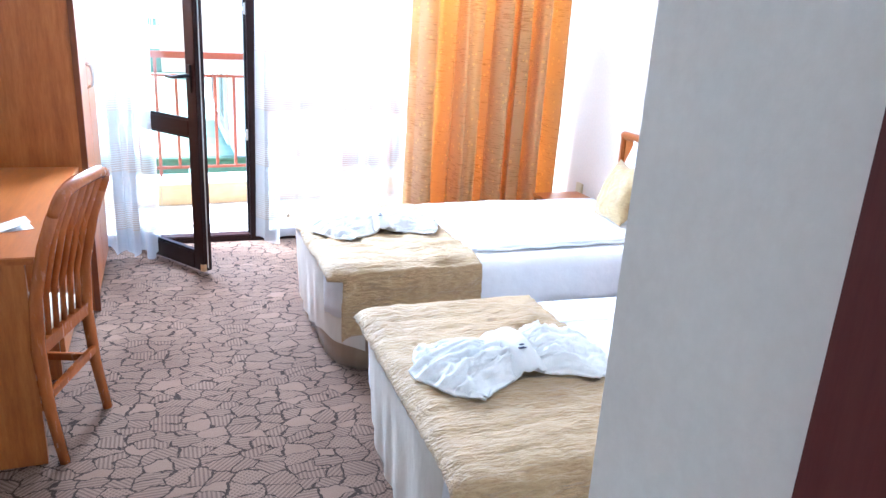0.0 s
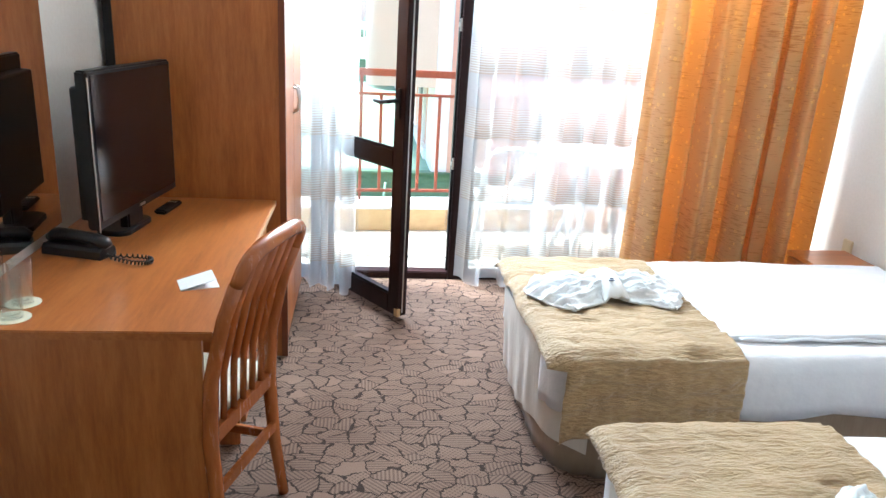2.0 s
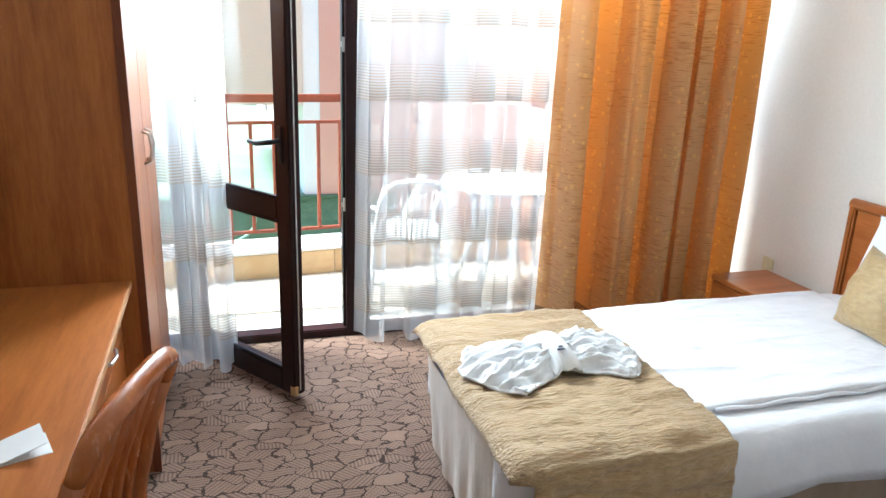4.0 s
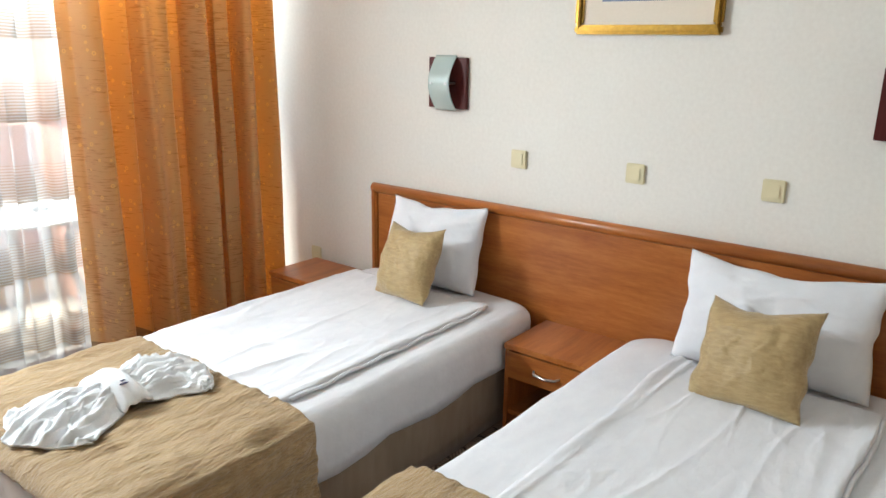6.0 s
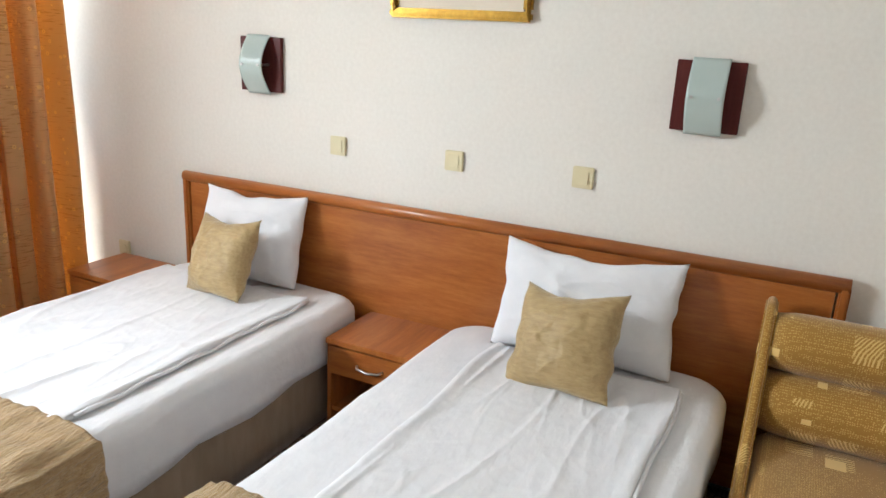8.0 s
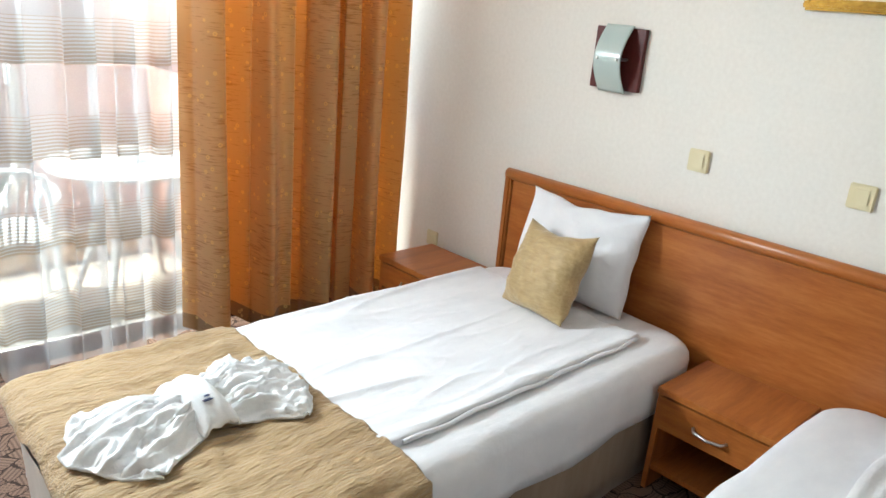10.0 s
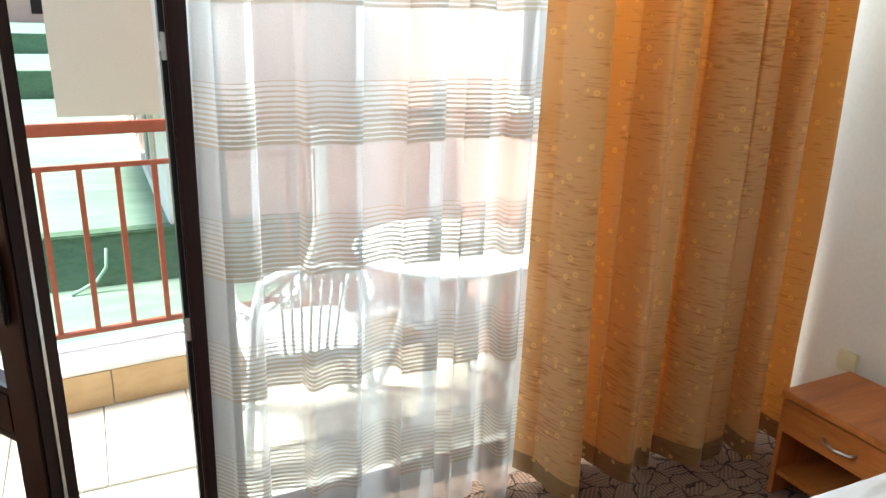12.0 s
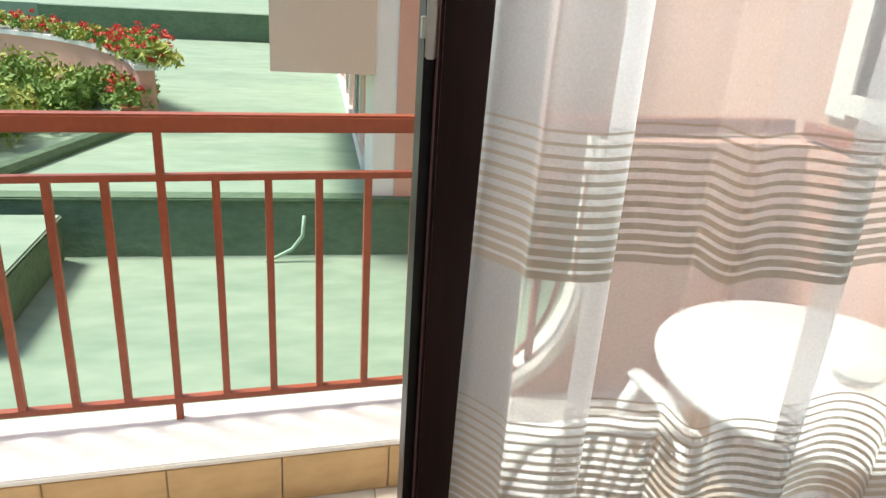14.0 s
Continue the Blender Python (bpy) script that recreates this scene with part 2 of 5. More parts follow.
def thin_cloth(name, bands):
    """Sheer voile: mostly clear weave with denser woven bands of fine lines."""
    m, nt, b = nodes_of(name)
    out = nt.nodes["Material Output"]
    vec = coords(nt)
    xyz = nt.nodes.new("ShaderNodeSeparateXYZ")
    nt.links.new(vec, xyz.inputs[0])
    z = xyz.outputs[2]
    rise = calc(nt, "MULTIPLY", noise_of(nt, coords(nt, (4, 4, 0.1)), 1.0, 2.0), 0.03)
    zz = calc(nt, "ADD", z, rise)
    phase = calc(nt, "FRACT", calc(nt, "DIVIDE", calc(nt, "SUBTRACT", zz, bands[0]), bands[1]))
    inside = calc(nt, "LESS_THAN", phase, bands[2])
    # lines grow from hairlines at the top of a band to broad ones at its foot
    rise_in = calc(nt, "MINIMUM", calc(nt, "DIVIDE", phase, bands[2]), 1.0)
    line = calc(nt, "LESS_THAN", calc(nt, "FRACT", calc(nt, "MULTIPLY", phase, 26.0)), calc(nt, "MULTIPLY_ADD", rise_in, -0.5, 0.74))
    weave = noise_of(nt, coords(nt, (300, 300, 300)), 1.0, 1.0)
    base = calc(nt, "MULTIPLY_ADD", weave, 0.1, 0.385)
    dense = calc(nt, "MULTIPLY", inside, calc(nt, "MULTIPLY_ADD", line, 0.4, calc(nt, "MULTIPLY_ADD", rise_in, -0.12, 0.14)))
    cover = calc(nt, "MINIMUM", calc(nt, "ADD", base, dense), 0.93)
    clear = nt.nodes.new("ShaderNodeBsdfTransparent")
    thread = nt.nodes.new("ShaderNodeBsdfTranslucent")
    face = nt.nodes.new("ShaderNodeBsdfDiffuse")
    tint = nt.nodes.new("ShaderNodeMix")
    tint.data_type = "RGBA"
    nt.links.new(calc(nt, "MULTIPLY", inside, line), tint.inputs["Factor"])
    tint.inputs["A"].default_value, tint.inputs["B"].default_value = (0.9, 0.93, 0.95, 1), (0.42, 0.38, 0.325, 1)
    both = nt.nodes.new("ShaderNodeMixShader")
    both.inputs[0].default_value = 0.22
    whole = nt.nodes.new("ShaderNodeMixShader")
    for s in (thread, face):
        nt.links.new(tint.outputs["Result"], s.inputs[0])
    nt.links.new(thread.outputs[0], both.inputs[1])
    nt.links.new(face.outputs[0], both.inputs[2])
    nt.links.new(cover, whole.inputs[0])
    nt.links.new(clear.outputs[0], whole.inputs[1])
    nt.links.new(both.outputs[0], whole.inputs[2])
    nt.links.new(whole.outputs[0], out.inputs[0])
    nt.nodes.remove(b)
    return m


voile = thin_cloth("white_striped_voile", (0.195, 0.36, 0.47))


def drape_material(name, dark, light, through_colour, share):
    """Heavy jacquard that daylight shines through, with short woven lines and small gold curls."""
    m, nt, b = nodes_of(name)
    out = nt.nodes["Material Output"]
    vec = coords(nt)
    dash = noise_of(nt, coords(nt, (14, 14, 150)), 1.0, 3.0, 0.6)
    broad = noise_of(nt, vec, 3.0, 3.0)
    v = calc(nt, "ADD", calc(nt, "MULTIPLY", dash, 0.7), calc(nt, "MULTIPLY", broad, 0.3))
    ground = ramp(nt, v, [(0.36, dark), (0.47, light), (0.8, light)])
    dot = add(nt, "ShaderNodeTexVoronoi", Scale=1.0)
    nt.links.new(coords(nt, (20, 20, 20)), dot.inputs["Vector"])
    ring = calc(nt, "MULTIPLY", calc(nt, "LESS_THAN", dot.outputs["Distance"], 0.2), calc(nt, "GREATER_THAN", dot.outputs["Distance"], 0.09))
    mx = nt.nodes.new("ShaderNodeMix")
    mx.data_type = "RGBA"
    nt.links.new(ring, mx.inputs["Factor"])
    nt.links.new(ground, mx.inputs["A"])
    mx.inputs["B"].default_value = (0.62, 0.42, 0.14, 1)
    nt.links.new(mx.outputs["Result"], b.inputs["Base Color"])
    b.inputs["Roughness"].default_value = 0.6
    b.inputs["Sheen Weight"].default_value = 0.25
    bumped(nt, b, v, 0.4, 0.003)
    glow = nt.nodes.new("ShaderNodeBsdfTranslucent")
    glow.inputs[0].default_value = (*through_colour, 1)
    both = nt.nodes.new("ShaderNodeMixShader")
    both.inputs[0].default_value = share
    nt.links.new(b.outputs[0], both.inputs[1])
    nt.links.new(glow.outputs[0], both.inputs[2])
    nt.links.new(both.outputs[0], out.inputs[0])
    return m


drape = drape_material("amber_jacquard_drape", (0.18, 0.1, 0.035), (0.44, 0.3, 0.135), (0.92, 0.31, 0.035), 0.27)
drape_hem = drape_material("doubled_drape_hem", (0.12, 0.065, 0.02), (0.24, 0.14, 0.05), (0.25, 0.08, 0.015), 0.2)


def sofa_material():
    """Ochre upholstery with paler squares of several sizes and short ribbed patches."""
    m, nt, b = nodes_of("ochre_patterned_upholstery")
    vec = coords(nt)
    base = None
    for scale, size, keep, shift in ((6.0, 0.17, 0.4, 0.0), (10.0, 0.14, 0.6, 3.3)):
        v = coords(nt, (scale, scale, scale))
        off = nt.nodes.new("ShaderNodeVectorMath")
        off.operation = "ADD"
        off.inputs[1].default_value = (shift, shift * 1.7, shift * 0.6)
        nt.links.new(v, off.inputs[0])
        cell = add(nt, "ShaderNodeTexVoronoi", Scale=1.0, Randomness=0.55)
        cell.distance = "CHEBYCHEV"
        nt.links.new(off.outputs[0], cell.inputs["Vector"])
        sep = nt.nodes.new("ShaderNodeSeparateColor")
        nt.links.new(cell.outputs["Color"], sep.inputs[0])
        sq = calc(nt, "MULTIPLY", calc(nt, "LESS_THAN", cell.outputs["Distance"], size), calc(nt, "GREATER_THAN", sep.outputs[0], keep))
        base = sq if base is None else calc(nt, "MAXIMUM", base, sq)
    dots = add(nt, "ShaderNodeTexVoronoi", Scale=150.0, Randomness=0.4)
    nt.links.new(vec, dots.inputs["Vector"])
    fleck = calc(nt, "LESS_THAN", dots.outputs["Distance"], 0.36)
    patch = add(nt, "ShaderNodeTexVoronoi", Scale=7.5, Randomness=0.8)
    patch.distance = "CHEBYCHEV"
    nt.links.new(vec, patch.inputs["Vector"])
    pick = nt.nodes.new("ShaderNodeSeparateColor")
    nt.links.new(patch.outputs["Color"], pick.inputs[0])
    axes = nt.nodes.new("ShaderNodeSeparateXYZ")
    nt.links.new(vec, axes.inputs[0])
    wavy = calc(nt, "ADD", calc(nt, "ADD", axes.outputs[1], axes.outputs[0]), calc(nt, "MULTIPLY", noise_of(nt, vec, 30.0, 1.0), 0.012))
    ribs = calc(nt, "GREATER_THAN", calc(nt, "SINE", calc(nt, "MULTIPLY", wavy, 520.0)), 0.1)
    ribbed = calc(nt, "MULTIPLY", calc(nt, "MULTIPLY", ribs, calc(nt, "LESS_THAN", patch.outputs["Distance"], 0.3)), calc(nt, "GREATER_THAN", pick.outputs[1], 0.55))
    v = calc(nt, "MAXIMUM", calc(nt, "MAXIMUM", calc(nt, "MULTIPLY", fleck, 0.42), calc(nt, "MULTIPLY", ribbed, 0.75)), base)
    nt.links.new(ramp(nt, v, [(0.0, (0.33, 0.165, 0.02)), (0.42, (0.52, 0.31, 0.07)), (1.0, (0.72, 0.5, 0.18))]), b.inputs["Base Color"])
    b.inputs["Roughness"].default_value = 0.8
    b.inputs["Sheen Weight"].default_value = 0.3
    bumped(nt, b, v, 0.3, 0.003)
    return m


upholstery = sofa_material()


def glass_material(name, tint=(1, 1, 1), rough=0.0, alpha=0.9):
    m, nt, b = nodes_of(name)
    out = nt.nodes["Material Output"]
    clear = nt.nodes.new("ShaderNodeBsdfTransparent")
    clear.inputs[0].default_value = (*tint, 1)
    gloss = nt.nodes.new("ShaderNodeBsdfGlossy")
    gloss.inputs["Roughness"].default_value = rough
    fres = nt.nodes.new("ShaderNodeLayerWeight")
    edge_on = calc(nt, "MULTIPLY_ADD", calc(nt, "POWER", fres.outputs["Facing"], 5.0), 0.6, 0.04)
    both = nt.nodes.new("ShaderNodeMixShader")
    nt.links.new(edge_on, both.inputs[0])
    nt.links.new(clear.outputs[0], both.inputs[1])
    nt.links.new(gloss.outputs[0], both.inputs[2])
    nt.links.new(both.outputs[0], out.inputs[0])
    nt.nodes.remove(b)
    return m


pane_glass = glass_material("window_pane", (0.96, 0.98, 0.97))
tumbler_glass = glass_material("clear_tumbler", (0.94, 0.96, 0.95), 0.02)
frosted = surface("frosted_lamp_glass", (0.42, 0.5, 0.48), (0.52, 0.6, 0.57), 0.18, 5, bump=0, spec=0.6)
mirror_m, _nt, _b = nodes_of("mirror_silver")
_b.inputs["Base Color"].default_value, _b.inputs["Metallic"].default_value, _b.inputs["Roughness"].default_value = (0.85, 0.86, 0.85, 1), 1.0, 0.02


# ---- building helpers ----
def part(name, bm, material, parent=None, label="", smooth=False):
    me = bpy.data.meshes.new(name)
    bmesh.ops.recalc_face_normals(bm, faces=bm.faces)
    bm.to_mesh(me)
    bm.free()
    me.materials.append(material)
    if smooth:
        for p in me.polygons:
            p.use_smooth = True
    ob = new(name, me)
    ob.parent = parent
    if label:
        tagged(ob, label)
    return ob


def thing(name, label, category, at=(0, 0, 0), rz=0.0, group="", kind=""):
    ob = new(name)
    ob.empty_display_size = 0.1
    ob.matrix_basis = pose(*at, 0, 0, rz)
    return tagged(ob, label, category, group, kind)


def add_box(bm, x0, x1, y0, y1, z0, z1, bevel=0.0, m=None):
    made = bmesh.ops.create_cube(bm, size=1.0)["verts"]
    for v in made:
        v.co = Vector(((x0 + x1) / 2 + v.co.x * (x1 - x0), (y0 + y1) / 2 + v.co.y * (y1 - y0), (z0 + z1) / 2 + v.co.z * (z1 - z0)))
    if bevel:
        edges = list({e for v in made for e in v.link_edges})
        made = list({v for f in bmesh.ops.bevel(bm, geom=edges, offset=bevel, segments=2, affect="EDGES")["faces"] for v in f.verts} | {v for v in made if v.is_valid})
    if m is not None:
        bmesh.ops.transform(bm, matrix=m, verts=[v for v in made if v.is_valid])
    return bm


def box(x0, x1, y0, y1, z0, z1, bevel=0.0, m=None):
    return add_box(bmesh.new(), x0, x1, y0, y1, z0, z1, bevel, m)


def boxes(*rows):
    bm = bmesh.new()
    for r in rows:
        add_box(bm, *r)
    return bm


def tube(points, radius, sides=10, squash=1.0):
    """A round bar along a line of points; radius may be one number or one for each point."""
    bm = bmesh.new()
    pts = [Vector(p) for p in points]
    radii = [radius] * len(pts) if isinstance(radius, (int, float)) else list(radius)
    rings, up = [], None
    for i, p in enumerate(pts):
        d = (pts[min(i + 1, len(pts) - 1)] - pts[max(i - 1, 0)]).normalized()
        ref = Vector((0, 0, 1)) if abs(d.z) < 0.9 else Vector((1, 0, 0))
        up = d.cross(ref).normalized() if up is None else (up - d * up.dot(d)).normalized()
        side = d.cross(up).normalized()
        rings.append([bm.verts.new(p + radii[i] * (up * math.cos(a) + side * (squash * math.sin(a)))) for a in (2 * math.pi * k / sides for k in range(sides))])
    for a, b in zip(rings, rings[1:]):
        for k in range(sides):
            bm.faces.new((a[k], a[(k + 1) % sides], b[(k + 1) % sides], b[k]))
    bm.faces.new(rings[0]), bm.faces.new(rings[-1])
    return bm


def lathe(profile, sides=32, m=None):
    """A turned shape from (radius, height) pairs."""
    bm = bmesh.new()
    rings = [[bm.verts.new((r * math.cos(2 * math.pi * k / sides), r * math.sin(2 * math.pi * k / sides), z)) for k in range(sides)] for r, z in profile]
    for a, b in zip(rings, rings[1:]):
        for k in range(sides):
            bm.faces.new((a[k], a[(k + 1) % sides], b[(k + 1) % sides], b[k]))
    bm.faces.new(rings[0]), bm.faces.new(rings[-1])
    if m is not None:
        bmesh.ops.transform(bm, matrix=m, verts=bm.verts)
    return bm


def grid(nu, nv, place):
    """A sheet: place(u, v) for u and v from 0 to 1."""
    bm = bmesh.new()
    rows = [[bm.verts.new(place(i / nu, j / nv)) for j in range(nv + 1)] for i in range(nu + 1)]
    for i in range(nu):
        for j in range(nv):
            bm.faces.new((rows[i][j], rows[i + 1][j], rows[i + 1][j + 1], rows[i][j + 1]))
    return bm


def thicken(ob, t, offset=-1.0):
    mod = ob.modifiers.new("thickness", "SOLIDIFY")
    mod.thickness, mod.offset = t, offset
    return ob


def loft(rings, close=True):
    bm = bmesh.new()
    made = [[bm.verts.new(p) for p in ring] for ring in rings]
    n = len(made[0])
    for a, b in zip(made, made[1:]):
        for k in range(n):
            bm.faces.new((a[k], a[(k + 1) % n], b[(k + 1) % n], b[k]))
    if close:
        bm.faces.new(made[0]), bm.faces.new(made[-1])
    return bm


def outline(x0, x1, y0, y1, radii, n=10, steps=14):
    """A rounded rectangle; radii of the corners (x0,y0), (x1,y0), (x1,y1), (x0,y1); straight runs are divided too."""
    pts = []
    corners = ((x0, y0, 180), (x1, y0, 270), (x1, y1, 0), (x0, y1, 90))
    for (cx, cy, start), r in zip(corners, radii):
        ox = cx + (r if cx == x0 else -r)
        oy = cy + (r if cy == y0 else -r)
        for k in range(n + 1):
            a = radians(start + 90 * k / n)
            pts.append(Vector((ox + r * math.cos(a), oy + r * math.sin(a), 0)))
    full = []
    for a, b in zip(pts, pts[1:] + pts[:1]):
        full.append(a)
        if (b - a).length > 0.2:
            full += [a.lerp(b, k / steps) for k in range(1, steps)]
    return full


def slab(x0, x1, y0, y1, z0, z1, radii, edge, wobble=0.0, seed=0.0, flare=0.0, pleat=0.0, hem=0.0):
    """A soft block with rounded plan corners and a rounded upper edge."""
    c = Vector(((x0 + x1) / 2, (y0 + y1) / 2, 0))
    base = outline(x0, x1, y0, y1, radii)
    levels = [(z0 + (z1 - edge - z0) * k / 4, 0.0) for k in range(5)]
    levels += [(z1 - edge + edge * math.sin(a), edge * (1 - math.cos(a))) for a in (radians(90 * k / 5) for k in range(1, 6))]
    rings = []
    for z, inset in levels:
        ring, low = [], 1 - (z - z0) / max(z1 - z0, 1e-6)
        for i, p in enumerate(base):
            d = p - c
            s = Vector((max(0, abs(d.x) - inset) / max(abs(d.x), 1e-6), max(0, abs(d.y) - inset) / max(abs(d.y), 1e-6), 0))
            q = Vector((c.x + d.x * s.x, c.y + d.y * s.y, z))
            out = d.normalized()
            w = noise.noise(Vector((q.x * 5, q.y * 5, z * 3 + seed))) * wobble + low * flare + pleat * low * math.sin(i * 2.1) * noise.noise(Vector((q.x * 9, q.y * 9, seed)))
            drop = hem * low ** 4 * noise.noise(Vector((q.x * 2.7, q.y * 2.7, seed + 6)))
            ring.append(q + out * w + Vector((0, 0, drop)))
        rings.append(ring)
    # close the top with shrinking rings so that it can carry relief
    top = rings[-1]
    for f in (0.75, 0.5, 0.25, 0.02):
        ring = [c.lerp(Vector((p.x, p.y, 0)), f) + Vector((0, 0, z1 + wobble * 0.4 * noise.noise(Vector((p.x * f * 4, p.y * f * 4, seed))))) for p in top]
        rings.append(ring)
    return loft(rings)


# ---- structure ----
def wall(name, label, *rows, material=plaster):
    return tagged(part(name, boxes(*rows), material), label, "wall", kind="structure")


E_X, W_X, N_Y, TOP = 2.80, -1.05, 5.13, 2.60
tagged(part("floor", box(W_X - 0.12, E_X + 0.12, -1.4, N_Y + 0.1, -0.2, 0.0), carpet), "brown sculpted carpet with crazed ribbed patches", "floor", kind="structure")
tagged(part("ceiling", box(W_X - 0.12, E_X + 0.12, -1.4, N_Y + 0.2, TOP, TOP + 0.2), ceiling_white), "plain white painted ceiling", "ceiling", kind="structure")
wall("wall_east", "cream plaster wall behind the beds", (E_X, E_X + 0.12, 0.6, N_Y + 0.14, 0, TOP))
wall("wall_west", "cream plaster wall behind the desk", (W_X - 0.12, W_X, -1.4, N_Y + 0.14, 0, TOP))
wall("wall_north", "cream plaster wall round the balcony opening", (W_X, -0.66, N_Y - 0.02, N_Y + 0.14, 0, TOP), (-0.66, E_X, N_Y - 0.02, N_Y + 0.14, 2.3, TOP))
wall("wall_south", "cream plaster wall at the entrance", (W_X, 0.40, -1.4, -1.28, 0, TOP))
wall("wall_bathroom_side", "beige plaster corner wall beside the entrance passage", (0.40, 0.52, -1.4, -0.42, 0, TOP), (0.40, 0.52, 0.44, 0.72, 0, TOP), (0.40, 0.52, -0.42, 0.44, 2.06, TOP))
wall("wall_bathroom_front", "cream plaster wall behind the armchair", (0.52, E_X, 0.60, 0.72, 0, TOP))
d = tagged(part("door_1", box(0.43, 0.47, -0.40, 0.42, 0.01, 2.04, 0.004), mahogany_red), "closed mahogany-brown bathroom door in its frame", "door", kind="structure")
part("door_frame", boxes((0.38, 0.53, 0.42, 0.49, 0, 2.10), (0.38, 0.53, -0.47, -0.40, 0, 2.10), (0.38, 0.53, -0.40, 0.42, 2.04, 2.10)), mahogany_red, d)
part("door_handle", tube([(0.43, 0.34, 1.02), (0.39, 0.34, 1.02), (0.38, 0.32, 1.02), (0.38, 0.23, 1.02)], 0.009), steel, d)

# window wall: jambs, threshold and fixed light beside the doorway
w = thing("window_1", "dark mahogany frame with a tall fixed pane beside the open balcony doorway", "window", kind="structure")
part("door_jamb", box(-0.29, -0.22, N_Y - 0.03, N_Y + 0.05, 0.0, 2.3, 0.004), mahogany, w)
part("mullion", box(0.548, 0.675, N_Y - 0.03, N_Y + 0.05, 0.0, 2.3, 0.004), mahogany, w)
part("seal", box(0.534, 0.548, N_Y - 0.005, N_Y + 0.045, 0.05, 2.28), black_plastic, w, "black rubber seal")
# assumed glazing out of view, added so daylight reaches the gathered voile from behind
part("side_rail", box(-0.66, -0.29, N_Y - 0.03, N_Y + 0.05, 0.0, 0.06, 0.004), mahogany, w)
g = part("added_side_pane", box(-0.66, -0.29, N_Y + 0.008, N_Y + 0.014, 0.06, 2.235), pane_glass, w)
g.visible_shadow = False
part("threshold", box(-0.22, 0.548, N_Y - 0.03, N_Y + 0.06, 0.0, 0.045, 0.006), mahogany, w)
part("bottom_rail", box(0.675, E_X, N_Y - 0.03, N_Y + 0.05, 0.0, 0.05, 0.004), mahogany, w)
part("top_rail", box(-0.66, E_X, N_Y - 0.028, N_Y + 0.05, 2.235, 2.298, 0.004), mahogany, w)
for z in (0.72, 1.51):
    part("striker_plate", boxes((0.535, 0.548, N_Y - 0.012, N_Y + 0.008, z - 0.035, z + 0.035, 0.002), (0.53, 0.548, N_Y - 0.008, N_Y + 0.004, z - 0.012, z + 0.012)), steel, w, "small steel striker plate")
g = part("pane", box(0.675, E_X, N_Y + 0.008, N_Y + 0.014, 0.05, 2.235), pane_glass, w)
g.visible_shadow = False


def balcony_door():
    """Hinged at its local origin, the free edge along local x, handle on the local -y face."""
    t = thing("balcony_door", "open dark mahogany glazed balcony door with black lever handle", "door", (-0.215, 5.10, 0.0), -55.6)
    L, z0, z1, a, b2 = 0.79, 0.03, 2.22, -0.03, 0.03
    part("hinge_stile", box(0, 0.085, a, b2, z0, z1, 0.005), mahogany, t)
    part("lock_stile", box(L - 0.088, L, a, b2, z0, z1, 0.005), mahogany, t)
    for name, lo, hi in (("bottom_rail", z0, 0.135), ("middle_rail", 0.815, 0.905), ("top_rail", 2.13, z1)):
        part(name, box(0.085, L - 0.088, a + 0.002, b2 - 0.002, lo, hi, 0.004), mahogany, t)
    for lo, hi in ((0.135, 0.815), (0.905, 2.13)):
        p = part("pane", box(0.085, L - 0.088, -0.004, 0.004, lo, hi), pane_glass, t)
        p.visible_shadow = False
        part("glazing_bead", boxes((0.085, L - 0.088, a + 0.004, a + 0.014, lo, lo + 0.012), (0.085, L - 0.088, a + 0.004, a + 0.014, hi - 0.012, hi)), black_plastic, t)
    part("edge_strip", box(L, L + 0.003, -0.003, 0.003, 0.05, 2.2), steel, t, "narrow steel lock strip along the edge")
    h = part("handle_plate", box(L - 0.06, L - 0.028, a - 0.012, a - 0.001, 1.06, 1.21, 0.004), black_plastic, t, "black handle plate")
    part("lever", tube([(L - 0.044, a - 0.012, 1.15), (L - 0.044, a - 0.05, 1.15), (L - 0.06, a - 0.062, 1.147), (L - 0.12, a - 0.064, 1.137), (L - 0.175, a - 0.058, 1.14)], [0.011, 0.011, 0.011, 0.01, 0.009]), black_plastic, h)
    part("corner_cap", box(L - 0.03, L + 0.004, a - 0.002, a + 0.02, 0.028, 0.075, 0.003), tile_tan, t, "worn ochre lower corner")
    return t


balcony_door()

